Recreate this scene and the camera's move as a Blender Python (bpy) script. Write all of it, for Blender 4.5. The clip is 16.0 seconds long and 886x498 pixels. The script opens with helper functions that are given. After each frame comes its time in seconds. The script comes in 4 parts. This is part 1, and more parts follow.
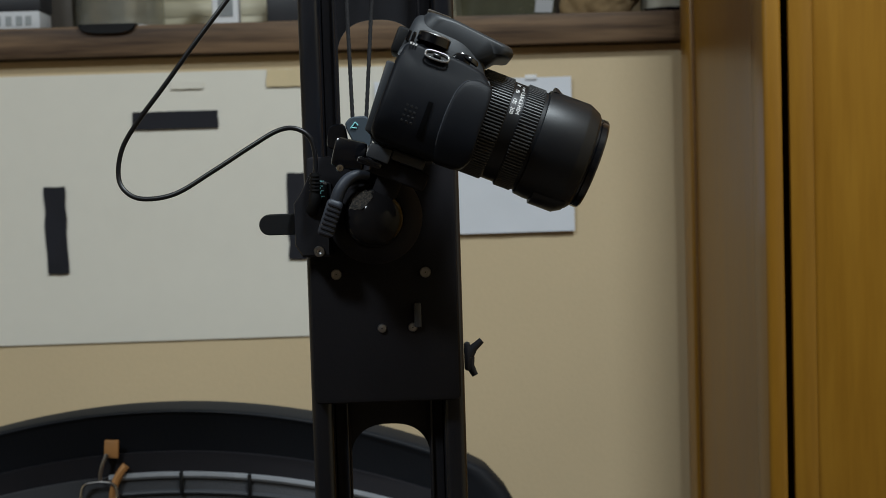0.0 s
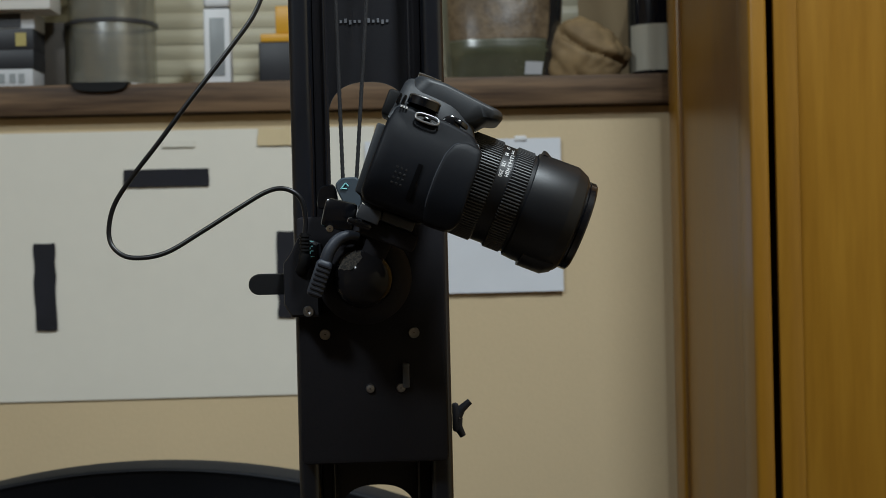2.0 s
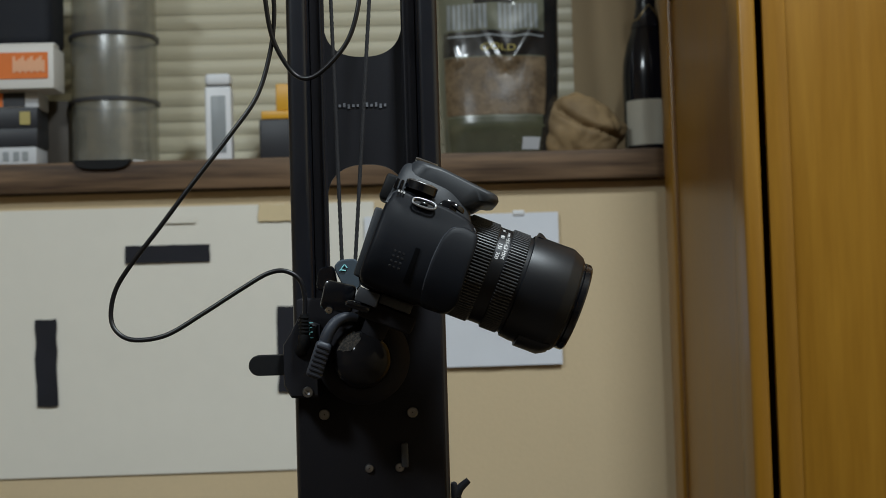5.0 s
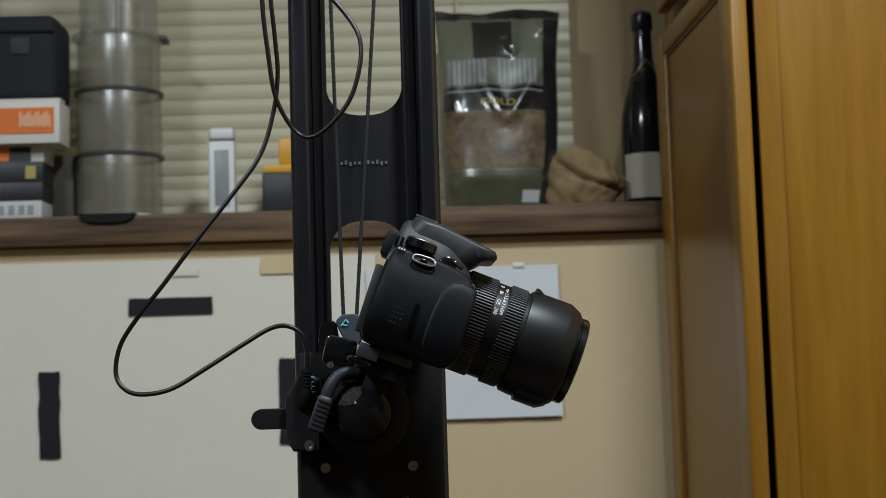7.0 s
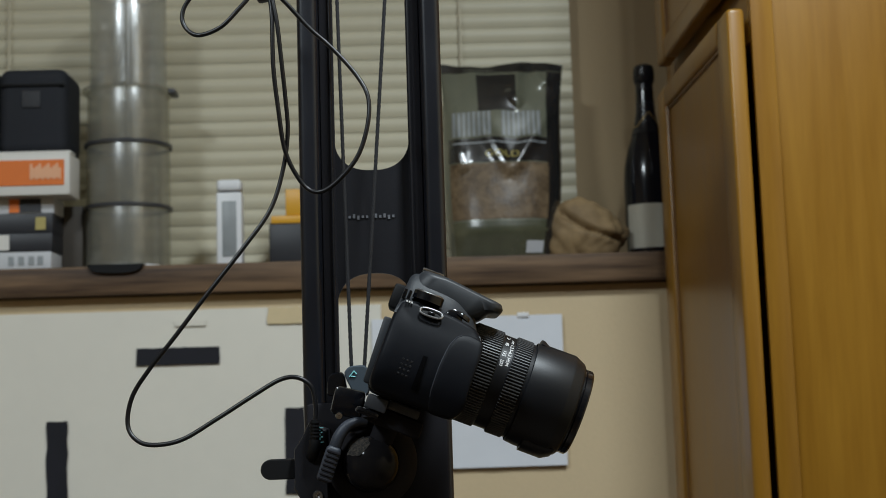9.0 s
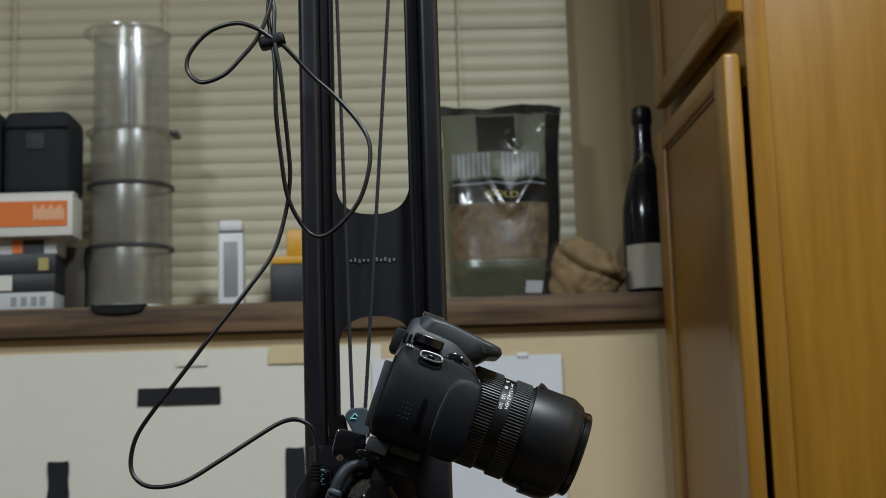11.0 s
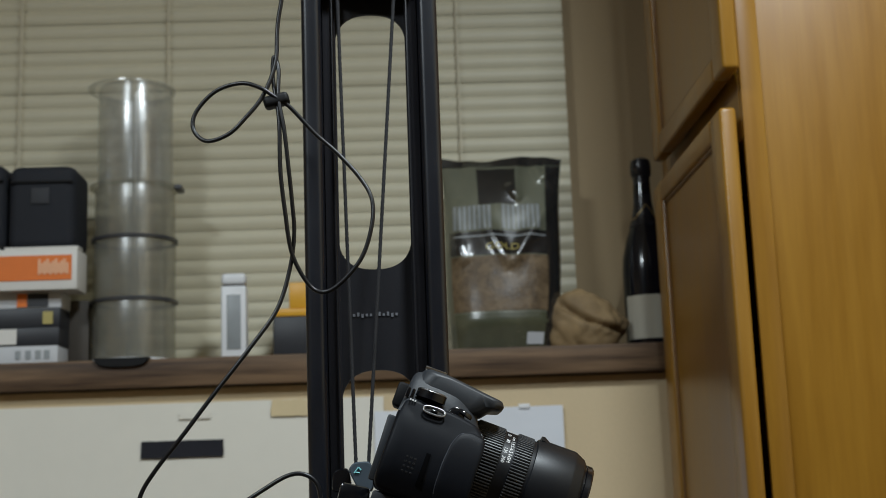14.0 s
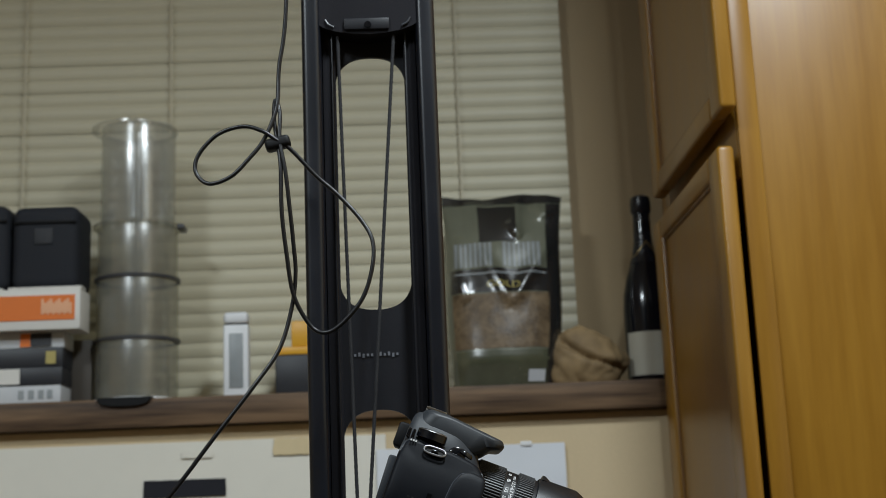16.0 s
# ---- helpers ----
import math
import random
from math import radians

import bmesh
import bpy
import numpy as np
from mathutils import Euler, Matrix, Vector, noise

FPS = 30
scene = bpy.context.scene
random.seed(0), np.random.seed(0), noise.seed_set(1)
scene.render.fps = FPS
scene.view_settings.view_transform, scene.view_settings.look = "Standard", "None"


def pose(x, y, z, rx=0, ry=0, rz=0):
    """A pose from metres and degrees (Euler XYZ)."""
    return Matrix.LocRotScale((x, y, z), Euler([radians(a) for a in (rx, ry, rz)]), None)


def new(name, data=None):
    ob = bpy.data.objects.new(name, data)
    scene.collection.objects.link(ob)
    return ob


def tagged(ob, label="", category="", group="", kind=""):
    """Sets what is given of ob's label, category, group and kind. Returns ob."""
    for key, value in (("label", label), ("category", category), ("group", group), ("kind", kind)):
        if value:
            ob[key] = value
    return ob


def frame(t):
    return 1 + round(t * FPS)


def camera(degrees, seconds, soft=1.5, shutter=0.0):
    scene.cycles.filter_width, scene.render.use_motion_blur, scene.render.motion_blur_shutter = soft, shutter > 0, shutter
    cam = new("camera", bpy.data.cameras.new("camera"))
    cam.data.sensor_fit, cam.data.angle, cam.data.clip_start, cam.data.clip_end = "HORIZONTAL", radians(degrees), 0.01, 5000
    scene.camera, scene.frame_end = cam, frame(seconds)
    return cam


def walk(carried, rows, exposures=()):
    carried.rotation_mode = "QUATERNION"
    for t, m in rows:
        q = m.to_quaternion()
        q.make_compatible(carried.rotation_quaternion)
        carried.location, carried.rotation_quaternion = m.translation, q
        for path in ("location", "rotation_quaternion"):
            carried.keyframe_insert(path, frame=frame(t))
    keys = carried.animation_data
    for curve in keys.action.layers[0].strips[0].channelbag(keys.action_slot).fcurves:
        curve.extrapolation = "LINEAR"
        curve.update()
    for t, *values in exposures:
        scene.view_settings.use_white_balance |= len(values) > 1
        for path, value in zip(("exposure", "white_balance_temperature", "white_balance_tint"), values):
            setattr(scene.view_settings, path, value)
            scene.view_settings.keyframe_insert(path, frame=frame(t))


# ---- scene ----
# ---------- camera and its walk ----------
cam = camera(37.594, 16.0, soft=0.85)
cam.data.dof.use_dof = True
cam.data.dof.focus_distance = 0.93
cam.data.dof.aperture_fstop = 12.0
PATH = [  # t, x, y, z, yaw, pitch, roll
    (0.0, 0.0008, 0.0450, 0.9850, -1.343, -3.099, 1.769),
    (0.5, -0.0016, 0.0441, 0.9854, -1.289, -2.066, 1.140),
    (1.0, -0.0010, 0.0433, 0.9854, -1.583, -1.480, 1.185),
    (1.5, 0.0010, 0.0427, 0.9860, -1.775, -1.239, 1.218),
    (2.0, 0.0012, 0.0411, 0.9875, -1.789, -0.576, 1.362),
    (2.5, 0.0021, 0.0398, 0.9898, -1.800, 0.032, 1.284),
    (3.0, 0.0025, 0.0381, 0.9919, -1.839, 0.671, 1.378),
    (3.5, 0.0033, 0.0356, 0.9937, -1.865, 1.364, 1.493),
    (4.0, 0.0033, 0.0333, 0.9953, -1.790, 1.686, 1.658),
    (6.5, 0.0039, 0.0153, 0.9999, -1.691, 3.942, 1.668),
    (7.0, 0.0044, 0.0106, 1.0012, -1.673, 4.537, 1.713),
    (7.5, 0.0038, 0.0062, 1.0024, -1.656, 5.094, 1.645),
    (8.0, 0.0019, 0.0001, 1.0017, -1.533, 5.708, 1.676),
    (8.5, 0.0022, -0.0040, 1.0031, -1.545, 6.240, 1.747),
    (9.0, 0.0018, -0.0086, 1.0035, -1.507, 6.629, 1.757),
    (11.5, 0.0014, -0.0246, 1.0077, -1.538, 8.585, 1.771),
    (12.0, 0.0019, -0.0258, 1.0078, -1.624, 8.900, 1.841),
    (12.5, 0.0018, -0.0289, 1.0086, -1.561, 9.311, 1.937),
    (13.0, 0.0010, -0.0318, 1.0089, -1.492, 9.653, 2.007),
    (13.5, 0.0010, -0.0353, 1.0092, -1.468, 10.104, 2.132),
    (14.0, 0.0004, -0.0387, 1.0098, -1.426, 10.393, 2.027),
    (14.5, 0.0010, -0.0415, 1.0110, -1.504, 10.915, 2.066),
    (15.0, 0.0011, -0.0441, 1.0112, -1.541, 11.248, 2.112),
    (15.5, 0.0008, -0.0475, 1.0117, -1.427, 11.692, 2.146),
    (16.0, 0.0022, -0.0491, 1.0121, -1.263, 11.944, 2.300),
]
walk(cam, [(t, pose(x, y, z, 90 + p, r, a)) for t, x, y, z, a, p, r in PATH])

# ---------- light ----------
world = bpy.data.worlds.new("world")
scene.world = world
world.use_nodes = True
world.node_tree.nodes["Background"].inputs[0].default_value = (0.5, 0.55, 0.65, 1)
world.node_tree.nodes["Background"].inputs[1].default_value = 0.02
for name, watts, size, spread, where in (("ceiling_lamp", 33.5, 0.40, 180, (-1.05, -0.20, 2.40)), ("recessed_downlight", 29.5, 0.26, 165, (0.43, 0.48, 2.43))):
    lamp = bpy.data.lights.new(name, "AREA")
    lamp.shape, lamp.size, lamp.energy, lamp.color = "DISK", size, watts, (0.84, 0.945, 1.005)
    lamp.spread = radians(spread)
    new(name, lamp).matrix_world = pose(*where)
scene.view_settings.exposure = 0.0

# ---------- materials ----------
def mat(name, col, rough=0.5, metal=0.0, var=0.12, scale=6.0, fine=90.0, bump=0.0, stretch=(1, 1, 1), spec=0.5, rvar=0.08, per=0.0):
    m = bpy.data.materials.new(name)
    m.use_nodes = True
    nt = m.node_tree
    b = nt.nodes["Principled BSDF"]
    b.inputs["Metallic"].default_value = metal
    b.inputs["Specular IOR Level"].default_value = spec
    tc = nt.nodes.new("ShaderNodeTexCoord")
    mp = nt.nodes.new("ShaderNodeMapping")
    mp.inputs["Scale"].default_value = stretch
    nt.links.new(tc.outputs["Object"], mp.inputs["Vector"])
    n1, n2 = nt.nodes.new("ShaderNodeTexNoise"), nt.nodes.new("ShaderNodeTexNoise")
    for n, s, d in ((n1, scale, 4), (n2, fine, 3)):
        n.inputs["Scale"].default_value, n.inputs["Detail"].default_value = s, d
        nt.links.new(mp.outputs[0], n.inputs["Vector"])
    add = nt.nodes.new("ShaderNodeMath")
    add.operation = "MULTIPLY_ADD"
    nt.links.new(n2.outputs[0], add.inputs[0])
    add.inputs[1].default_value = 0.4
    nt.links.new(n1.outputs[0], add.inputs[2])
    last = add
    if per:
        info = nt.nodes.new("ShaderNodeObjectInfo")
        p = nt.nodes.new("ShaderNodeMath")
        p.operation = "MULTIPLY_ADD"
        nt.links.new(info.outputs["Random"], p.inputs[0])
        p.inputs[1].default_value = per
        nt.links.new(add.outputs[0], p.inputs[2])
        last = p
    ramp = nt.nodes.new("ShaderNodeValToRGB")
    ramp.color_ramp.elements[0].position, ramp.color_ramp.elements[1].position = 0.4, 1.0 + per
    lo = col if isinstance(col[0], float) or isinstance(col[0], int) else col[0]
    hi = lo if lo is col else col[1]
    k0, k1 = (1 - var, 1 + var) if lo is col else (1, 1)
    ramp.color_ramp.elements[0].color = (lo[0] * k0, lo[1] * k0, lo[2] * k0, 1)
    ramp.color_ramp.elements[1].color = (min(hi[0] * k1, 1), min(hi[1] * k1, 1), min(hi[2] * k1, 1), 1)
    nt.links.new(last.outputs[0], ramp.inputs[0])
    nt.links.new(ramp.outputs[0], b.inputs["Base Color"])
    rr = nt.nodes.new("ShaderNodeMath")
    rr.operation = "MULTIPLY_ADD"
    nt.links.new(n1.outputs[0], rr.inputs[0])
    rr.inputs[1].default_value, rr.inputs[2].default_value = rvar * 2, rough - rvar
    nt.links.new(rr.outputs[0], b.inputs["Roughness"])
    if bump:
        bp = nt.nodes.new("ShaderNodeBump")
        bp.inputs["Strength"].default_value, bp.inputs["Distance"].default_value = min(1.0, bump), 0.001
        nt.links.new(n2.outputs[0], bp.inputs["Height"])
        nt.links.new(bp.outputs[0], b.inputs["Normal"])
    return m


def clear(name, tint, rough=0.12, gloss=0.16, milky=0.08):
    m = bpy.data.materials.new(name)
    m.use_nodes = True
    nt = m.node_tree
    nt.nodes.remove(nt.nodes["Principled BSDF"])
    out = nt.nodes["Material Output"]
    tr, gl, mx = nt.nodes.new("ShaderNodeBsdfTransparent"), nt.nodes.new("ShaderNodeBsdfGlossy"), nt.nodes.new("ShaderNodeMixShader")
    df, mx2 = nt.nodes.new("ShaderNodeBsdfDiffuse"), nt.nodes.new("ShaderNodeMixShader")
    tr.inputs[0].default_value = (*tint, 1)
    gl.inputs["Roughness"].default_value = rough
    df.inputs[0].default_value = (0.50, 0.50, 0.46, 1)
    ns = nt.nodes.new("ShaderNodeTexNoise")
    ns.inputs["Scale"].default_value = 25
    ml = nt.nodes.new("ShaderNodeMath")
    ml.operation = "MULTIPLY"
    nt.links.new(ns.outputs[0], ml.inputs[0])
    ml.inputs[1].default_value = gloss * 2
    nt.links.new(ml.outputs[0], mx.inputs[0])
    nt.links.new(tr.outputs[0], mx.inputs[1])
    nt.links.new(gl.outputs[0], mx.inputs[2])
    mx2.inputs[0].default_value = milky
    nt.links.new(mx.outputs[0], mx2.inputs[1])
    nt.links.new(df.outputs[0], mx2.inputs[2])
    nt.links.new(mx2.outputs[0], out.inputs[0])
    return m


M_WALL = mat("beige_wall_paint", (0.60, 0.47, 0.29), 0.75, var=0.05, scale=3, fine=180, bump=0.25)
# upper wall: one even beige, darker and browner than M_WALL
M_WALL2 = mat("dark_beige_wall", (0.415, 0.304, 0.172), 0.75, var=0.05, scale=3, fine=180, bump=0.25)
M_CEIL = mat("white_ceiling_paint", (0.78, 0.76, 0.72), 0.85, var=0.04, scale=3, bump=0.2)
M_FLOOR = mat("dark_brown_floor_boards", (0.075, 0.050, 0.032), 0.5, var=0.25, scale=4, stretch=(8, 0.6, 1))
M_SHEET = mat("cream_card", (0.71, 0.68, 0.60), 0.7, var=0.035, scale=2.5, fine=40, bump=0.05)
M_PAPER = mat("white_paper", (0.68, 0.70, 0.74), 0.8, var=0.03, scale=4, fine=60, bump=0.08)
M_TAPE = mat("black_cloth_tape", (0.0115, 0.0118, 0.0170), 0.7, var=0.3, scale=20, fine=400, bump=0.3, spec=0.3)
M_SHINY = mat("clear_tape", (0.72, 0.69, 0.61), 0.3, var=0.03)
M_TAN = mat("masking_tape", (0.62, 0.50, 0.30), 0.7, var=0.06, scale=20)
M_OAK = mat("honey_oak", ((0.194, 0.085, 0.0062), (0.282, 0.138, 0.0125)), 0.34, var=0.0, scale=5, fine=26, bump=0.06, stretch=(7, 7, 0.5), rvar=0.06)
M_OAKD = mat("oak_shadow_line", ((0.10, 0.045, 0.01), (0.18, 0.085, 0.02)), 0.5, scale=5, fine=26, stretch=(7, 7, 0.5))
M_SHELF = mat("dark_walnut_board", ((0.056, 0.033, 0.020), (0.180, 0.112, 0.064)), 0.55, scale=5, fine=22, bump=0.1, spec=0.25, stretch=(0.7, 14, 14))
M_SHELF.node_tree.nodes["Color Ramp"].color_ramp.elements[0].position = 0.52
M_SHELF.node_tree.nodes["Color Ramp"].color_ramp.elements[1].position = 0.88
M_BLIND = mat("cream_blind_slat", (0.570, 0.525, 0.385), 0.5, var=0.04, scale=3, fine=50, per=0.12)
M_CORD = mat("blind_cord", (0.55, 0.50, 0.38), 0.8)
M_GLASS = mat("night_pane", (0.01, 0.012, 0.016), 0.08)
M_ANO = mat("black_anodised_aluminium", (0.0058, 0.0068, 0.0105), 0.34, metal=0.0, var=0.12, scale=12, fine=500, bump=0.04, spec=0.5)
M_PLATE = mat("black_powder_coat", (0.0085, 0.0087, 0.0115), 0.5, var=0.1, scale=10, fine=600, bump=0.06, spec=0.25)
M_MARK = mat("grey_print", (0.10, 0.105, 0.12), 0.6)
M_ROPE = mat("dark_braided_cord", ((0.002, 0.002, 0.003), (0.012, 0.012, 0.015)), 0.85, fine=900, bump=0.8, stretch=(1, 1, 0.5))
M_CABLE = mat("black_cable_sheath", (0.006, 0.006, 0.0075), 0.36, var=0.2, scale=20, spec=0.4)
# camera shell: light from above on the flash housing is in this lighter black
M_BODY = mat("black_polycarbonate_lit", (0.0150, 0.0175, 0.0215), 0.52, var=0.12, scale=20, fine=2400, bump=0.05, spec=0.45)
M_SLOT = mat("slot_shade_black", (0.0015, 0.0015, 0.0018), 0.9, spec=0.04)
# rubbery side skin; the side's shade is also in its darker black
M_SIDE = mat("black_leatherette_grip_shaded", (0.0032, 0.0040, 0.0062), 0.52, var=0.12, scale=20, fine=2400, bump=0.06, spec=0.13)
M_RUB = mat("black_rubber", (0.0060, 0.0062, 0.0070), 0.55, var=0.15, scale=30, fine=2400, bump=0.08, spec=0.2)
M_GLOSSB = mat("gloss_black_plastic", (0.003, 0.0034, 0.0048), 0.16, var=0.1, scale=20)
M_LENS = mat("satin_black_lens_barrel", (0.0042, 0.0047, 0.0062), 0.40, var=0.1, scale=20, fine=2500, bump=0.03, spec=0.30)
M_RIBS = mat("ribbed_rubber", (0.060, 0.062, 0.066), 0.42, var=0.15, scale=30, spec=0.5)
M_FRONT = mat("lens_glass", (0.006, 0.007, 0.012), 0.04, var=0.1)
M_CHROME = mat("bright_metal", (0.62, 0.62, 0.63), 0.22, metal=1.0, var=0.06)
M_STEEL = mat("dull_steel", (0.33, 0.33, 0.34), 0.35, metal=1.0, var=0.1)
M_WHITE = mat("white_print", (0.72, 0.72, 0.72), 0.6, var=0.04)
M_CYAN = mat("teal_print", (0.22, 0.58, 0.60), 0.6, var=0.05)
M_SPECK = mat("worn_speckled_ball", ((0.005, 0.005, 0.005), (0.085, 0.068, 0.052)), 0.7, scale=620, fine=1400, bump=0.8)
M_SPECK.node_tree.nodes["Color Ramp"].color_ramp.elements[0].position = 0.62
M_SPECK.node_tree.nodes["Color Ramp"].color_ramp.elements[1].position = 0.92
M_MATTE = mat("matt_black_paint", (0.0130, 0.0125, 0.0150), 0.75, var=0.15, scale=14, fine=500, bump=0.08, spec=0.08)
M_KNOB = mat("dark_blue_grey_plastic", (0.026, 0.030, 0.040), 0.50, var=0.1, spec=0.35)
M_BALL = mat("black_ball", (0.0100, 0.0095, 0.0105), 0.10, var=0.1, spec=0.10)
M_GREY = mat("grey_metal_plate", (0.036, 0.040, 0.048), 0.45, var=0.15, scale=20, fine=300, bump=0.1)
M_SLATE = mat("slate_blue_plastic", (0.045, 0.06, 0.075), 0.45, var=0.1)
M_FABRIC = mat("black_fabric", (0.009, 0.011, 0.017), 0.8, var=0.2, scale=15, fine=700, bump=0.5)
M_LEATHER = mat("black_leatherette", (0.0062, 0.0075, 0.0108), 0.65, var=0.15, scale=10, fine=260, bump=0.2, spec=0.25)
M_PIPE = mat("grey_piping", (0.19, 0.20, 0.22), 0.5, var=0.2, scale=40)
M_GREYFAB = mat("dark_grey_mesh_cloth", (0.035, 0.037, 0.043), 0.75, var=0.2, scale=10, fine=500, bump=0.5)
M_TANL = mat("tan_leather", (0.36, 0.17, 0.055), 0.55, var=0.2, scale=30)
M_CARDW = mat("white_carton", (0.68, 0.66, 0.62), 0.6, var=0.04, scale=8)
M_ORANGE = mat("orange_print", (0.72, 0.17, 0.02), 0.55, var=0.05, scale=8)
M_PEACH = mat("pale_orange_print", (0.80, 0.42, 0.24), 0.55, var=0.05, scale=40)
M_DARKBOX = mat("dark_tape_case", (0.020, 0.021, 0.026), 0.45, var=0.15, scale=8)
M_DARKBR = mat("plain_dark_brown", (0.060, 0.050, 0.040), 0.6, var=0.15, scale=8)
M_GREYCARD = mat("light_grey_carton", (0.52, 0.53, 0.55), 0.6, var=0.06, scale=8)
M_CLEAR = clear("clear_plastic", (0.965, 0.97, 0.97), 0.22, 0.15, 0.14)
M_CLEARY = clear("smoky_clear_plastic", (0.90, 0.89, 0.85), 0.28, 0.10, 0.13)
M_RIMD = mat("dark_rim_plastic", (0.05, 0.05, 0.055), 0.4)
M_WPLA = mat("white_plastic", (0.72, 0.73, 0.75), 0.4, var=0.03)
M_GPLA = mat("grey_display", (0.27, 0.29, 0.30), 0.4, var=0.1, scale=40)
M_YEL = mat("yellow_plastic", (0.70, 0.36, 0.03), 0.4, var=0.05)
M_BOTTLE = mat("dark_green_bottle_glass", (0.006, 0.0065, 0.0100), 0.16, var=0.1)
M_FOIL = mat("black_neck_foil", (0.012, 0.012, 0.016), 0.28, var=0.2, scale=40, fine=200, bump=0.4)
M_GOLD = mat("dull_gold_foil", (0.42, 0.30, 0.13), 0.35, metal=0.8, var=0.2, scale=60)
M_LABEL = mat("cream_bottle_label", (0.47, 0.44, 0.36), 0.7, var=0.04, scale=20)
M_BAGF = mat("olive_foil_film", (0.135, 0.138, 0.098), 0.34, metal=0.15, var=0.18, scale=9, fine=30, bump=0.5, spec=0.4)
M_BAGK = mat("black_foil_film", (0.014, 0.014, 0.014), 0.25, var=0.2, scale=9, fine=30, bump=0.4, spec=0.8)
M_BAGT = mat("silver_lettering", (0.23, 0.245, 0.250), 0.45, metal=0.0, var=0.1, scale=30)
M_CORN = mat("brown_feed_pellets", ((0.046, 0.029, 0.016), (0.20, 0.140, 0.080)), 0.45, scale=55, fine=170, bump=0.8, spec=0.22)
M_BAGL = mat("dark_olive_film", (0.072, 0.076, 0.046), 0.25, var=0.25, scale=14, spec=0.8)
M_BAGG = mat("gold_lettering", (0.40, 0.33, 0.10), 0.4, var=0.1)
M_KRAFT = mat("crumpled_kraft_paper", ((0.085, 0.052, 0.022), (0.29, 0.195, 0.092)), 0.75, scale=14, fine=60, bump=0.7)

for m in (M_BAGF, M_BAGK, M_BAGT, M_CORN, M_BAGL, M_BAGG):
    m.node_tree.nodes["Principled BSDF"].inputs["Coat Weight"].default_value = 1.0
    m.node_tree.nodes["Principled BSDF"].inputs["Coat Roughness"].default_value = 0.21

M_CORN.node_tree.nodes["Principled BSDF"].inputs["Coat Weight"].default_value = 0.1

# ---------- mesh helpers ----------
ROOT = {}


def finish(bm, name, material, angle=38):
    me = bpy.data.meshes.new(name)
    bmesh.ops.recalc_face_normals(bm, faces=bm.faces)
    bm.to_mesh(me)
    bm.free()
    for p in me.polygons:
        p.use_smooth = True
    me.set_sharp_from_angle(angle=radians(angle))
    me.materials.append(material)
    return me


def thing(name, where, label, category, group="", kind=""):
    ob = new(name)
    ob.matrix_world = where if isinstance(where, Matrix) else Matrix.Translation(where)
    ROOT[ob] = ob.matrix_world.copy()
    return tagged(ob, label, category, group, kind)


def part(name, bm, material, parent, label="", local=False, angle=38):
    m = ROOT[parent]
    if not local:
        bm.transform(m.inverted())
    ob = new(name, finish(bm, name, material, angle))
    ob.parent = parent
    ROOT[ob] = m
    return tagged(ob, label)


def solid(name, bm, material, label, category, kind="", group="", angle=38):
    ob = new(name, finish(bm, name, material, angle))
    ROOT[ob] = Matrix.Identity(4)
    return tagged(ob, label, category, group, kind)


def box(a, b, bevel=0.0, seg=2, bm=None, m=None):
    bm = bm or bmesh.new()
    t = Matrix.LocRotScale([(p + q) / 2 for p, q in zip(a, b)], None, [abs(q - p) for p, q in zip(a, b)])
    r = bmesh.ops.create_cube(bm, size=1.0, matrix=t)
    vs = r["verts"]
    if bevel:
        es = list({e for v in vs for e in v.link_edges})
        r = bmesh.ops.bevel(bm, geom=es, offset=bevel, segments=seg, profile=0.5, affect="EDGES")
        vs = list({v for f in r["faces"] for v in f.verts} | {v for v in vs if v.is_valid})
    if m is not None:
        bmesh.ops.transform(bm, matrix=m, verts=vs)
    return bm


def cyl(p0, p1, r0, r1=None, n=32, bm=None, bevel=0.0):
    bm = bm or bmesh.new()
    p0, p1 = Vector(p0), Vector(p1)
    d = p1 - p0
    m = Matrix.Translation((p0 + p1) / 2) @ d.to_track_quat("Z", "Y").to_matrix().to_4x4()
    r = bmesh.ops.create_cone(bm, cap_ends=True, segments=n, radius1=r0, radius2=r0 if r1 is None else r1, depth=d.length, matrix=m)
    if bevel:
        es = [e for e in {e for v in r["verts"] for e in v.link_edges} if any(len(f.verts) > 4 for f in e.link_faces)]
        bmesh.ops.bevel(bm, geom=es, offset=bevel, segments=2, affect="EDGES")
    return bm


def lathe(profile, m=None, n=48, bm=None, shape=None, close=False):
    """profile: (radius, height); turned about z, then placed by m. shape(angle, i) scales the radius."""
    bm = bm or bmesh.new()
    rings = []
    for i, (r, h) in enumerate(profile):
        row = []
        for k in range(n):
            a = 2 * math.pi * k / n
            rr = r * (shape(a, i) if shape else 1)
            row.append(bm.verts.new((rr * math.cos(a), rr * math.sin(a), h)))
        rings.append(row)
    for a, b in zip(rings, rings[1:]):
        for k in range(n):
            bm.faces.new((a[k], a[(k + 1) % n], b[(k + 1) % n], b[k]))
    if close:
        bm.faces.new(rings[0])
        bm.faces.new(rings[-1])
    if m is not None:
        bmesh.ops.transform(bm, matrix=m, verts=[v for row in rings for v in row])
    return bm


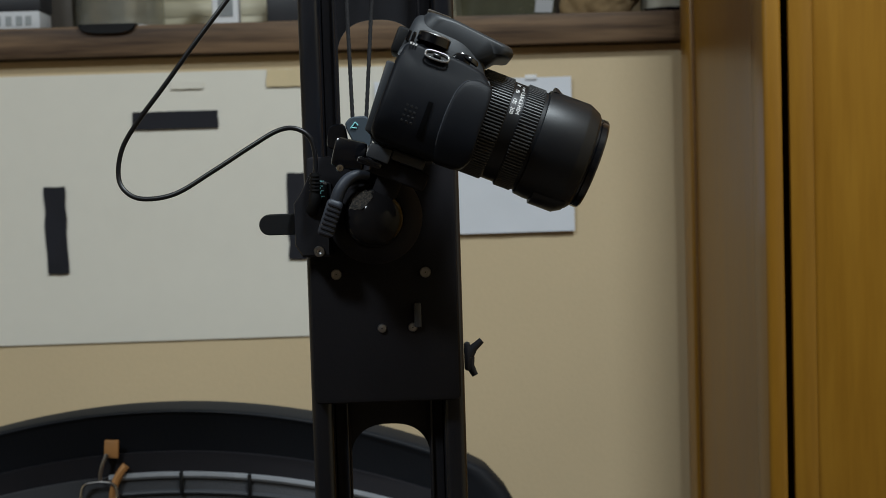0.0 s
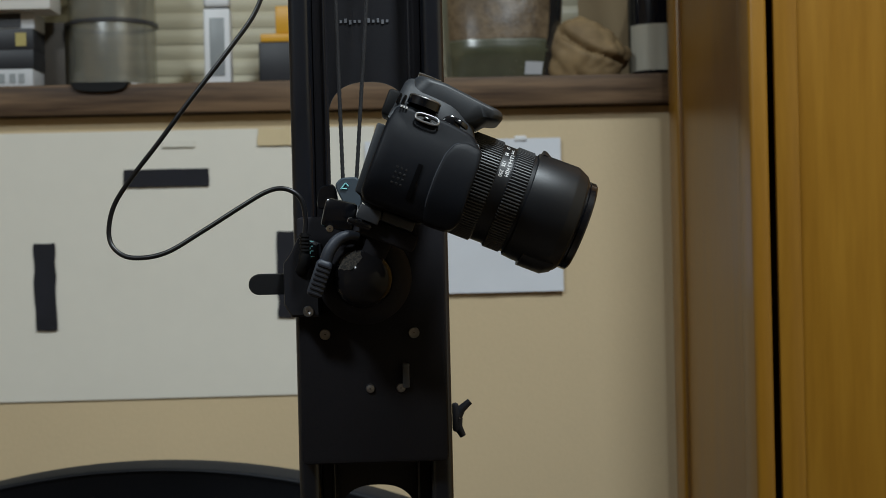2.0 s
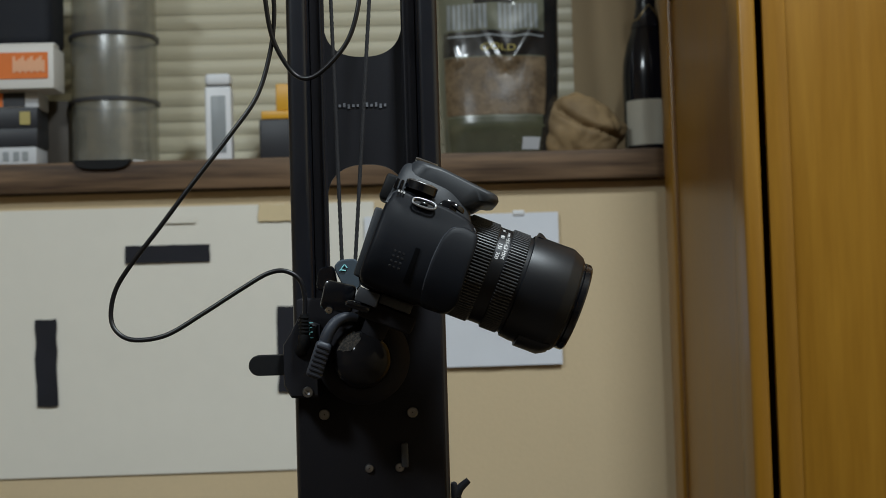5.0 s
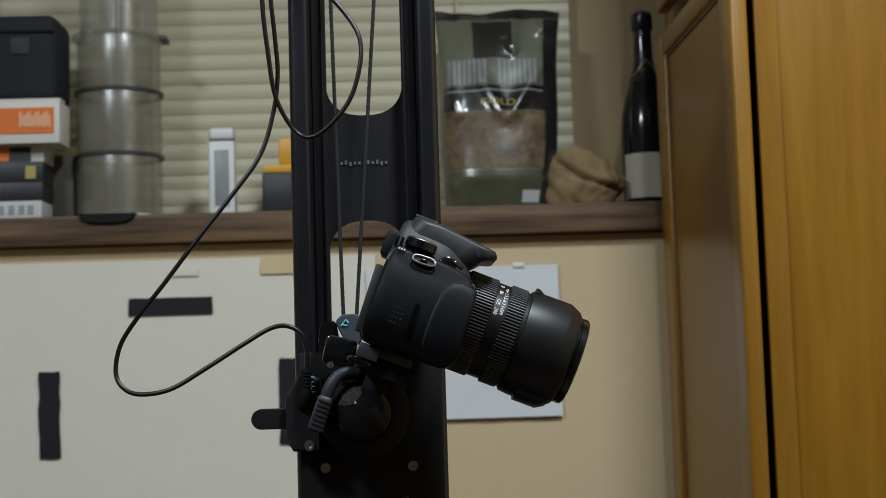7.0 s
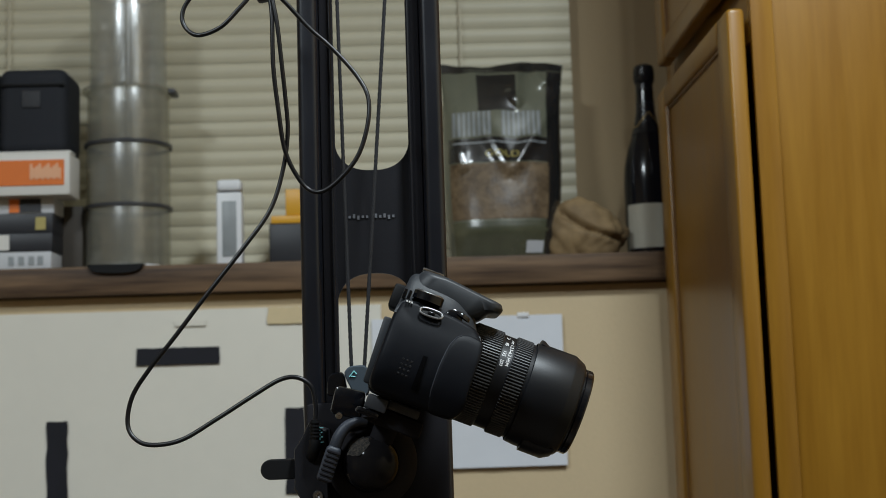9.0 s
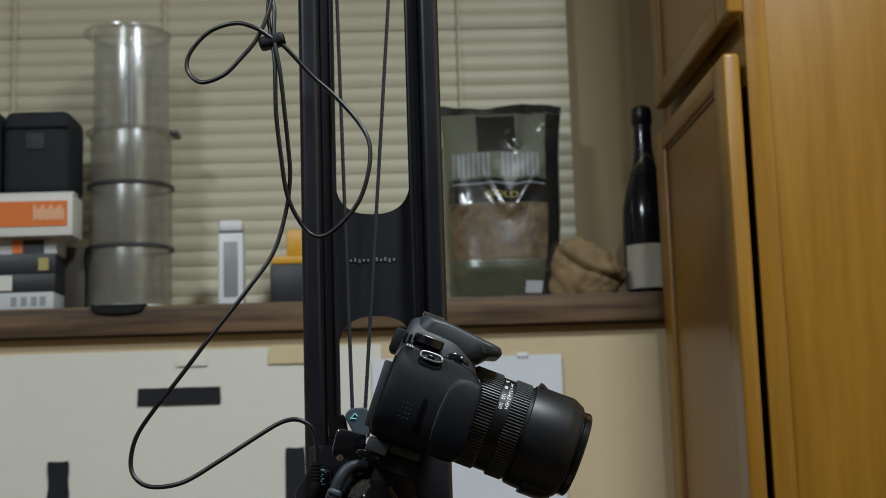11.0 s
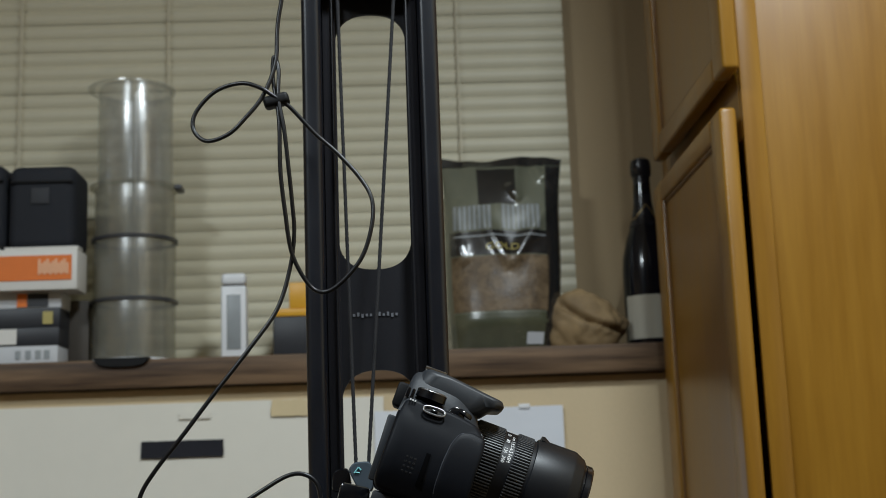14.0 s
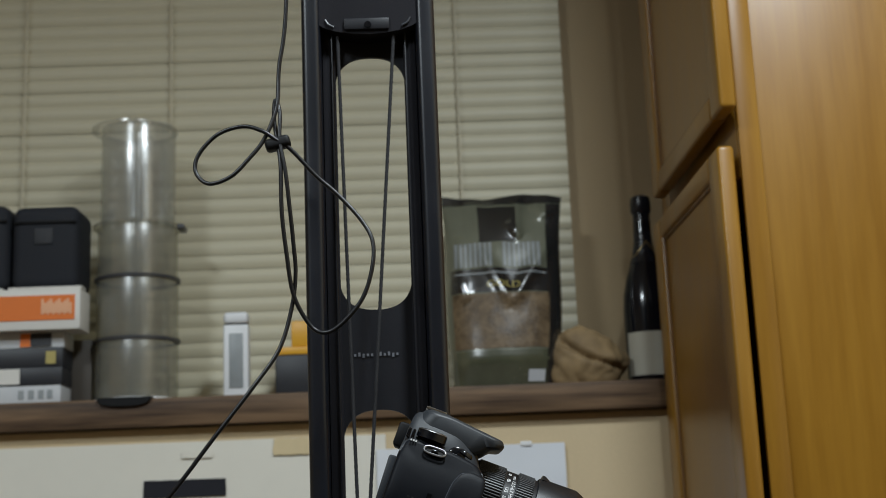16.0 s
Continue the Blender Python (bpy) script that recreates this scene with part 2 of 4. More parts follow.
def smooth_line(pts, steps=6):
    pts = [Vector(p) for p in pts]
    out = []
    for i in range(len(pts) - 1):
        p0, p1, p2, p3 = pts[max(i - 1, 0)], pts[i], pts[i + 1], pts[min(i + 2, len(pts) - 1)]
        for s in range(steps):
            t = s / steps
            out.append(0.5 * (2 * p1 + (p2 - p0) * t + (2 * p0 - 5 * p1 + 4 * p2 - p3) * t * t + (3 * p1 - p0 - 3 * p2 + p3) * t ** 3))
    return out + [pts[-1]]


def tube(pts, r, n=8, bm=None, shape=None):
    bm = bm or bmesh.new()
    side, rings = None, []
    for i, p in enumerate(pts):
        d = (pts[min(i + 1, len(pts) - 1)] - pts[max(i - 1, 0)]).normalized()
        side = (Vector((0.13, 1, 0.07)) if side is None else side)
        side = (side - d * side.dot(d)).normalized()
        up = d.cross(side)
        rr = r * (shape(i) if shape else 1)
        rings.append([bm.verts.new(p + rr * (math.cos(2 * math.pi * k / n) * side + math.sin(2 * math.pi * k / n) * up)) for k in range(n)])
    for a, b in zip(rings, rings[1:]):
        for k in range(n):
            bm.faces.new((a[k], a[(k + 1) % n], b[(k + 1) % n], b[k]))
    bm.faces.new(rings[0])
    bm.faces.new(rings[-1])
    return bm


def loft(sections, bm=None):
    """sections: closed rings of points with equal counts."""
    bm = bm or bmesh.new()
    rings = [[bm.verts.new(p) for p in s] for s in sections]
    n = len(rings[0])
    for a, b in zip(rings, rings[1:]):
        for k in range(n):
            bm.faces.new((a[k], a[(k + 1) % n], b[(k + 1) % n], b[k]))
    bm.faces.new(rings[0])
    bm.faces.new(rings[-1])
    return bm


def rounded(outline, steps=5, cut=0.3):
    """A closed outline smoothed with rounded corners."""
    pts = [Vector((x, z, 0)) for x, z in outline]
    out = []
    n = len(pts)
    for i in range(n):
        p0, p1, p2 = pts[i - 1], pts[i], pts[(i + 1) % n]
        a, b = p1.lerp(p0, cut), p1.lerp(p2, cut)
        for s in range(steps):
            t = s / (steps - 1)
            q = a.lerp(p1, t).lerp(p1.lerp(b, t), t)
            out.append((q.x, q.y))
    return out


def slab(outline, slices, bm=None):
    """An outline in x and z lofted along y; slices: (y, inset factor)."""
    cx = sum(p[0] for p in outline) / len(outline)
    cz = sum(p[1] for p in outline) / len(outline)
    return loft([[(cx + (x - cx) * k, y, cz + (z - cz) * k) for x, z in outline] for y, k in slices], bm)


def lettering(words, size):
    """Flat letters in the xy plane, centred, as vertices and faces."""
    cu = bpy.data.curves.new("lettering", "FONT")
    cu.body, cu.size, cu.align_x, cu.align_y, cu.resolution_u = words, size, "CENTER", "CENTER", 3
    ob = new("lettering", cu)
    bpy.context.view_layer.update()
    me = bpy.data.meshes.new_from_object(ob.evaluated_get(bpy.context.evaluated_depsgraph_get()))
    bm = bmesh.new()
    bm.from_mesh(me)
    bpy.data.objects.remove(ob)
    bpy.data.meshes.remove(me)
    return bm


# ---------- the room ----------
X0, X1, Y0, YW, YB, H = -3.0, 1.15, -4.6, 1.899, 2.15, 2.45
TOP = 1.211
solid("floor", box((X0, Y0, -0.1), (X1, 2.4, 0.0)), M_FLOOR, "dark brown wooden floor of the room", "floor", "structure")
solid("ceiling", box((X0, Y0, H), (X1, 2.4, H + 0.1)), M_CEIL, "plain white painted ceiling", "ceiling", "structure")
solid("wall_west", box((X0 - 0.1, Y0, 0), (X0, 2.4, H)), M_WALL, "beige painted side wall", "wall", "structure")
solid("wall_east", box((X1, Y0, 0), (X1 + 0.1, 2.4, H)), M_WALL, "beige painted side wall behind the cabinet", "wall", "structure")
solid("wall_south", box((X0, Y0 - 0.1, 0), (X1, Y0, H)), M_WALL, "beige painted wall", "wall", "structure")
solid("wall_north_lower", box((X0, YW, 0), (X1, 2.4, TOP - 0.044)), M_WALL, "beige painted half wall under the ledge", "wall", "structure")
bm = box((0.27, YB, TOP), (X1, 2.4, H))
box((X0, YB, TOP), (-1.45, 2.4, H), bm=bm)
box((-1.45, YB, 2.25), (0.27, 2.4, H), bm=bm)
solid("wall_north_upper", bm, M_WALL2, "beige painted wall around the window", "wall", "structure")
solid("window_ledge", box((X0, 1.876, TOP - 0.042), (X1, 2.4, TOP), 0.003), M_SHELF, "dark brown wooden ledge board", "ledge", "structure")

win = thing("window_1", (-0.59, 2.2, TOP), "dark window behind closed blinds", "window", kind="structure")
part("pane", box((-1.45, 2.22, TOP + 0.001), (0.27, 2.23, 2.25)), M_GLASS, win)
bm = box((-1.45, 2.17, TOP + 0.001), (-1.40, 2.25, 2.249))
box((0.22, 2.17, TOP + 0.001), (0.269, 2.25, 2.249), bm=bm)
part("window_frame", bm, M_WPLA, win)

blind = thing("window_blind", (-0.59, 2.12, TOP), "closed cream horizontal slat blind over the window", "blind")
BX0, BX1, PITCH = -1.5, 0.290, 0.0247
part("headrail", box((BX0, 2.095, 2.28), (BX1, 2.145, 2.33), 0.003), M_BLIND, blind)
part("bottom_rail", box((BX0, 2.108, TOP + 0.004), (BX1, 2.135, TOP + 0.018), 0.003), M_BLIND, blind)
bm = bmesh.new()
prof = [(-0.0042 * math.sin(math.pi * s / 6) + 0.0034 * (s / 6 - 0.5), (s / 6 - 0.5) * 0.0290) for s in range(7)]
for th in (0.0, 0.0007):
    for s in prof:
        for x in (BX0, BX1):
            bm.verts.new((x, s[0] + th, s[1]))
bm.verts.ensure_lookup_table()
for k in range(6):
    for o, flip in ((0, 0), (14, 1)):
        q = [o + 2 * k, o + 2 * k + 1, o + 2 * k + 3, o + 2 * k + 2]
        bm.faces.new([bm.verts[i] for i in (q[::-1] if flip else q)])
bm.transform(Matrix.Translation((0.59, 0, 0)))
SLAT = finish(bm, "slat", M_BLIND, 60)
z, k = TOP + 0.030, 0
rnd = random.Random(4)
while z < 2.27:
    s = new("slat", SLAT)
    s.parent = blind
    s.location = (0, rnd.uniform(-0.0008, 0.0008), z - TOP)
    s.rotation_euler = (radians(rnd.uniform(-2.5, 2.5)), radians(rnd.uniform(-0.06, 0.06)), 0)
    z += PITCH
for x in (-1.15, -0.641, -0.3906, 0.104):
    part("ladder_cord", tube([Vector((x, 2.1035, TOP + 0.018)), Vector((x, 2.1035, 2.28))], 0.0013, 6), M_CORD, blind)

# ---------- tall cabinet ----------
cab = thing("tall_cabinet", (0.78, 1.66, 0), "tall honey oak cabinet with stacked doors, one ajar", "cabinet")
for name, a, b in (("side_panel", (0.4300, 1.431, 0.0), (1.149, 1.449, 2.40)), ("side_panel", (0.4300, 1.880, 0.0), (1.149, 1.898, 2.40)),
                   ("back_panel", (1.131, 1.4492, 0.0), (1.149, 1.8798, 2.40)), ("bottom_panel", (0.4300, 1.4492, 0.0), (1.1308, 1.8798, 0.09)),
                   ("shelf_panel", (0.4300, 1.4492, 1.43), (1.1308, 1.8798, 1.45)), ("top_panel", (0.4300, 1.4492, 2.38), (1.1308, 1.8798, 2.40))):
    part(name, box(a, b, 0.0015), M_OAK, cab)
bm = box((0.4035, 1.425, 0.0), (0.4295, 1.434, 2.40), 0.0025)
box((0.403, 1.4345, 1.515), (0.4290, 1.470, 2.329), 0.001, bm=bm)
box((0.403, 1.84, 0.0), (0.4295, 1.898, 2.40), 0.003, bm=bm)
box((0.403, 1.4345, 1.40), (0.4290, 1.8395, 1.5148), 0.001, bm=bm)
box((0.403, 1.4705, 0.0), (0.4290, 1.8395, 0.10), 0.001, bm=bm)
box((0.403, 1.4705, 2.33), (0.4290, 1.8395, 2.399), 0.001, bm=bm)
part("face_frame", bm, M_OAK, cab)


def cabinet_door(z0, z1, xf, y0=1.412, y1=1.832):
    """An oak frame-and-panel door whose front lies at xf."""
    th, st, ro = 0.020, 0.054, 0.030
    d = part("door", box((xf + 0.007, y0 + st - 0.006, z0 + ro - 0.006), (xf + th - 0.004, y1 - st + 0.006, z1 - ro + 0.006)), M_OAK, cab)
    for ya, yb in ((y0, y0 + st), (y1 - st, y1)):
        part("stile", box((xf, ya, z0), (xf + th, yb, z1), 0.005, 3), M_OAK, d)
    for za, zb in ((z0, z0 + ro), (z1 - ro, z1)):
        part("rail", box((xf, y0 + st - 0.002, za), (xf + th, y1 - st + 0.002, zb), 0.004, 3), M_OAK, d)
    # moulding in darkened oak: the shade round the panel is in its colour
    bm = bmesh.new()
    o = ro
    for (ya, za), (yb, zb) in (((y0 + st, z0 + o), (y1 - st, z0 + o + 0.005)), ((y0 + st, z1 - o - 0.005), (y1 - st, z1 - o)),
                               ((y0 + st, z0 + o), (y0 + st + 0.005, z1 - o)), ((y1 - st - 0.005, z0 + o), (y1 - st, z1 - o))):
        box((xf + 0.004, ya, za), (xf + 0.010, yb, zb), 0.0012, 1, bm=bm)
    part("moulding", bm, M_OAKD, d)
    return d


cabinet_door(0.09, 1.434, 0.373)
cabinet_door(1.474, 2.33, 0.376, 1.392)

# ---------- sheets on the wall ----------
def sheet(name, x0, x1, z0, z1, y, material, label, category, lean=0.0, curl=0.0015, seed=0):
    bm = bmesh.new()
    nx, nz = 24, 16
    rows = []
    for side in (0, 1):
        g = [[bm.verts.new((x0 + (x1 - x0) * i / nx + lean * (j / nz), y + 0.0012 * side - 0.0005 - curl * max(0, noise.noise((i * 0.3 + seed, j * 0.35, seed))) - 0.004 * curl / 0.0015 * max(0, abs(i / nx - 0.5) - 0.42),
                            z0 + (z1 - z0) * j / nz)) for i in range(nx + 1)] for j in range(nz + 1)]
        rows.append(g)
        for j in range(nz):
            for i in range(nx):
                bm.faces.new((g[j][i], g[j][i + 1], g[j + 1][i + 1], g[j + 1][i]))
    return solid(name, bm, material, label, category)


sheet("card_sheet", -0.95, -0.035, 0.767, 1.146, 1.8965, M_SHEET, "large cream card sheet taped to the beige wall", "sheet", seed=3)
sheet("paper_sheet", -0.049, 0.2295, 0.9053, 1.1237, 1.8920, M_PAPER, "plain white landscape paper sheet pinned on the wall", "paper", seed=8)


def tape(a, b, y, material, label):
    bm = bmesh.new()
    nx, nz = (16, 4) if b[0] - a[0] > b[1] - a[1] else (4, 16)
    g = [[bm.verts.new((a[0] + (b[0] - a[0]) * i / nx + 0.0026 * noise.noise((j * 0.35, a[0] * 9, i / nx)), y - 0.0008 - 0.0006 * noise.noise((i, j, a[1])),
                        a[1] + (b[1] - a[1]) * j / nz + 0.001 * noise.noise((i * 0.6, a[1] * 7, 2)))) for i in range(nx + 1)] for j in range(nz + 1)]
    for j in range(nz):
        for i in range(nx):
            bm.faces.new((g[j][i], g[j][i + 1], g[j + 1][i + 1], g[j + 1][i]))
    r = bmesh.ops.extrude_face_region(bm, geom=bm.faces[:])
    bmesh.ops.translate(bm, vec=(0, 0.0007, 0), verts=[v for v in r["geom"] if isinstance(v, bmesh.types.BMVert)])
    return solid("tape_strip", bm, material, label, "tape", group="tape strips on the card sheet")


tape((-0.3896, 1.0662), (-0.2700, 1.0912), 1.8935, M_TAPE, "black cloth tape strip on the cream sheet")
tape((-0.5190, 0.8670), (-0.4895, 0.9900), 1.8935, M_TAPE, "black cloth tape strip on the cream sheet")
tape((-0.1770, 0.8770), (-0.1490, 0.9995), 1.8935, M_TAPE, "black cloth tape strip on the cream sheet")
tape((-0.200, 1.1215), (-0.130, 1.1455), 1.8935, M_TAN, "tan masking tape strip holding the cream sheet")
tape((-0.335, 1.122), (-0.290, 1.132), 1.8935, M_SHINY, "clear shiny tape strip on the cream sheet")
solid("paper_tab", box((0.1640, 1.8890, 1.1205), (0.1810, 1.8912, 1.1275), 0.001), M_WHITE, "small white tab at the paper's top edge", "tab")
solid("push_pin", lathe([(0.0005, -0.002), (0.004, -0.0015), (0.0055, 0), (0.004, 0.0015), (0.0005, 0.002)], pose(0.094, 1.888, 1.114, 90)), M_PAPER, "small grey pin holding the white paper", "pin")

# ---------- the vertical slider ----------
SX, SW = -0.023, 0.059
sl = thing("camera_slider", (SX, 1.05, 0), "black aluminium camera slider standing upright", "slider")
RAIL = rounded([(-0.0085, 0), (-0.0085, 0.030), (0.0085, 0.030), (0.0085, 0)], 6)


def rail(x):
    secs = [[(x + px, 1.033 + py * 1.0, z) for px, py in RAIL] for z in (0.03, 0.5, 1.0, 1.5, 1.56)]
    return loft(secs)


part("rail", rail(SX - SW + 0.0085), M_ANO, sl)
part("rail", rail(SX + SW - 0.0085), M_ANO, sl)
for s in (-1, 1):
    x = SX + s * 0.036
    part("track_lip", box((x - 0.0055, 1.0475, 0.03), (x + 0.0055, 1.0625, 1.555), 0.0012), M_MATTE, sl)
    part("guide_wire", cyl((SX + s * 0.0325, 1.0455, 0.03), (SX + s * 0.0325, 1.0455, 1.55), 0.0008, n=8), M_ANO, sl)


def web(z0, z1, openings):
    """The back plate between the rails with long round-ended openings."""
    bm = bmesh.new()
    hw, ow, n = 0.0425, 0.0313, 16
    rows = [(z0, 0.0)]
    for a, b in sorted(openings):
        arc = []
        for k in range(n + 1):
            t = math.pi / 2 * k / n
            e = (math.cos(t) ** 2.5 + math.sin(t) ** 2.5) ** (-1 / 2.5)
            arc.append((ow * (1 - math.cos(t) * e), ow * math.sin(t) * e))
        rows += [(a + h, w) for h, w in arc] + [(b - h, w) for h, w in reversed(arc)]
    rows.append((z1, 0.0))
    for y in (1.0575, 1.0605):
        for s in (-1, 1):
            ins = [bm.verts.new((SX + s * w, y, z)) for z, w in rows]
            out = [bm.verts.new((SX + s * hw, y, z)) for z, w in rows]
            for i in range(len(rows) - 1):
                bm.faces.new((ins[i], ins[i + 1], out[i + 1], out[i]))
    for s in (-1, 1):
        for i in range(len(rows) - 1):
            (za, wa), (zb, wb) = rows[i], rows[i + 1]
            if wa + wb > 0:
                bm.faces.new([bm.verts.new((SX + s * w, y, z)) for w, y, z in ((wa, 1.0575, za), (wb, 1.0575, zb), (wb, 1.0605, zb), (wa, 1.0605, za))])
    bmesh.ops.remove_doubles(bm, verts=bm.verts, dist=0.00003)
    return bm


PERIOD = 0.3145
part("back_plate", web(0.03, 1.54, [(1.195 - PERIOD * k, 1.4235 - PERIOD * k) for k in range(4)]), M_PLATE, sl, angle=30)
END = [(-0.0450, 1.5590), (-0.0450, 1.4480), (-0.0400, 1.4445), (-0.0300, 1.4408), (-0.0150, 1.4382), (0.0, 1.4372), (0.0150, 1.4382), (0.0300, 1.4408), (0.0400, 1.4445), (0.0450, 1.4480), (0.0450, 1.5590)]
part("end_block", slab([(SX + x, z) for x, z in END], [(1.0360, 0.985), (1.0375, 1.0), (1.0570, 1.0)]), M_MATTE, sl)
# glints on the block's lower corners, added as thin grey arcs
for k in (-1, 1):
    part("guard_edge", tube(smooth_line([(SX + k * 0.0375, 1.0352, 1.4520), (SX + k * 0.0350, 1.0348, 1.4475), (SX + k * 0.0300, 1.0348, 1.4448)], 4), 0.0008, 6), M_GREY, sl, "thin grey arc drawn as a corner glint")
part("block_plate", box((SX - 0.021, 1.0335, 1.4415), (SX + 0.019, 1.0358, 1.452), 0.001), M_PLATE, sl)
part("block_screw", cyl((SX, 1.0337, 1.4455), (SX, 1.0322, 1.4455), 0.003, n=16), M_GLOSSB, sl)
part("end_cap", box((SX - SW, 1.031, 1.5605), (SX + SW, 1.066, 1.568), 0.002), M_PLATE, sl)
part("foot", box((SX - 0.16, 0.93, 0.0), (SX + 0.16, 1.11, 0.029), 0.006), M_PLATE, sl)
for k in range(11):
    if k != 5:
        part("printed_mark", box((SX - 0.0205 + 0.0036 * k, 1.0566, 1.1548 - 0.0012 * (k in (2, 9))), (SX - 0.0186 + 0.0036 * k, 1.0574, 1.1570 + 0.0012 * (k in (1, 6, 8)))), M_MARK, sl, "small faded grey printed mark")
bm = box((0.0365, 1.043, 0.836), (0.0415, 1.052, 0.858), 0.002)
for a, b in (((0.0405, 1.0475, 0.848), (0.0505, 1.0475, 0.859)), ((0.0405, 1.0475, 0.846), (0.0445, 1.0475, 0.832))):
    tube([Vector(a), Vector(a).lerp(Vector(b), 0.5) + Vector((-0.0015, 0, 0.0)), Vector(b)], 0.0042, 10, bm=bm, shape=lambda i: 1 - 0.2 * i)
part("wing_knob", bm, M_PLATE, sl)

# belt cords from the end block to the carriage
for xa, xb in ((-0.0502, -0.0424), (-0.0006, -0.0331)):
    pts = [Vector((xa, 1.041, 1.438)).lerp(Vector((xb, 1.026, 1.022)), k / 160) for k in range(161)]
    solid("pull_cord", tube(pts, 0.0014, 8, shape=lambda i: 1 + 0.16 * (i % 2)), M_ROPE, "thin dark braided cord running along the slider", "cord", group="cords along the slider")

# ---------- carriage with motor and ball head ----------
car = thing("slider_carriage", (-0.023, 1.02, 0.92), "black motorised slider carriage with a ball head", "carriage")
bm = box((-0.0785, 1.0165, 0.818), (0.0325, 1.0320, 1.004), 0.004)
part("plate", bm, M_MATTE, car)
for x, z in ((-0.0583, 0.9159), (0.0082, 0.9155)):
    sc = part("screw", lathe([(0.0005, 0.0), (0.0022, 0.0), (0.0024, 0.0009), (0.0037, 0.0010), (0.0041, 0.0004), (0.0042, -0.001)], pose(x, 1.0158, z, 90), 20), M_STEEL, car, "steel hex screw")
for x in (-0.0255, -0.0025):
    part("belt_screw", lathe([(0.0005, 0.0016), (0.0030, 0.0012), (0.0036, 0.0), (0.0036, -0.002)], pose(x, 1.0158, 0.8745, 90), 16), M_STEEL, car, "steel belt screw")
part("stop_bar", box((-0.0012, 1.0125, 0.8745), (0.0042, 1.0168, 0.8930), 0.0012), M_GREY, car, "grey metal bar")
OUT = [(-0.0855, 0.940), (-0.0800, 0.931), (-0.0600, 0.931), (-0.0600, 0.984), (-0.0740, 0.990), (-0.0800, 0.978), (-0.0855, 0.970)]
part("motor_housing", slab(OUT, [(0.9855, 0.94), (0.9875, 1.0), (1.0160, 1.0)]), M_PLATE, car)
part("lever", slab([(-0.1040 + 0.0076 * math.cos(radians(a)), 0.9552 + 0.0076 * math.sin(radians(a))) for a in range(90, 271, 15)] + [(-0.0745, 0.9476), (-0.0745, 0.9628)], [(0.9915, 0.9), (0.9930, 1.0), (1.0010, 1.0), (1.0025, 0.9)]), M_RUB, car)
bm = bmesh.new()
for zz, w in ((0.9860, 0.0030), (0.9825, 0.0022), (0.9790, 0.0026), (0.9750, 0.0034)):
    box((-0.0660, 0.9832, zz - 0.0022), (-0.0653, 0.9856, zz), bm=bm)
    box((-0.0660, 0.9832, zz - 0.0005), (-0.0660 + w, 0.9856, zz + 0.0002), bm=bm)
part("printed_mark", bm, M_CYAN, car, "teal printed marks")
part("socket_screw", lathe([(0.0006, -0.0004), (0.0018, 0.0), (0.0021, 0.0012), (0.0036, 0.0012), (0.0041, 0.0)], pose(-0.0680, 0.9848, 0.9352, 90), 20), M_STEEL, car, "steel socket screw")
# ribbed tension knob
K = Matrix.Translation((-0.0575, 0.958, 0.9597)) @ Matrix.Rotation(radians(20), 4, "Y")
LEVER = smooth_line([(-0.0300, 0.962, 0.9885), (-0.0365, 0.959, 0.9895), (-0.0437, 0.957, 0.9868), (-0.0498, 0.956, 0.9795), (-0.0535, 0.957, 0.9705), (-0.0570, 0.959, 0.9610)], 6)
kb = part("tension_knob", box((-0.0056, -0.0075, -0.0135), (0.0056, 0.012, 0.0135), 0.0030, 3, m=K), M_KNOB, car)
part("lever_arm", tube(LEVER, 0.0045, 14, shape=lambda i: 0.62 + 0.40 * math.sin(min(1.0, i / 22) * math.pi / 2)), M_KNOB, kb)
bm = bmesh.new()
for i in range(7):
    box((-0.0042, -0.0086, -0.0120 + i * 0.0034), (0.0060, -0.0066, -0.0102 + i * 0.0034), 0.0004, 1, bm=bm, m=K)
part("rib", bm, M_MATTE, kb)
# ball head: a drum on the plate, the ball inside its rim
hub = part("ball_housing", lathe([(0.0345, 0.0), (0.0345, 0.024), (0.0336, 0.032), (0.0310, 0.040), (0.0270, 0.0465), (0.0228, 0.0505), (0.0212, 0.0508), (0.0204, 0.0490), (0.0200, 0.0440)], pose(-0.0272, 1.0170, 0.9585, 90), 56), M_MATTE, car)
part("ball", lathe([(0.0001, 0.0215)] + [(0.0215 * math.sin(a), 0.0215 * math.cos(a)) for a in [0.1 * k for k in range(1, 24)]], pose(-0.0272, 0.9690, 0.9585, 90), 40), M_BALL, hub)
WORN = Matrix.Translation((-0.0272, 0.9690, 0.9585)) @ Vector((-0.0110, -0.0140, 0.0170)).to_track_quat("Z", "Y").to_matrix().to_4x4()
part("worn_ball_patch", lathe([(0.0001, 0.0219)] + [(0.0219 * math.sin(a), 0.0219 * math.cos(a)) for a in (0.12, 0.24, 0.36, 0.46)], WORN, 32, shape=lambda a, i: 1 + 0.10 * i * noise.noise((2 * math.cos(a), 2 * math.sin(a), 4))), M_SPECK, hub, "speckled worn patch")
part("stem", cyl((-0.0240, 0.968, 0.966), (-0.0100, 0.962, 0.996), 0.0090, n=20), M_MATTE, car)

TILT = 22.2
AX = pose(0.0621, 0.94, 1.0168, 0, TILT, 0)


def on_axis(x, y, z):
    return AX @ Vector((x, y, z))


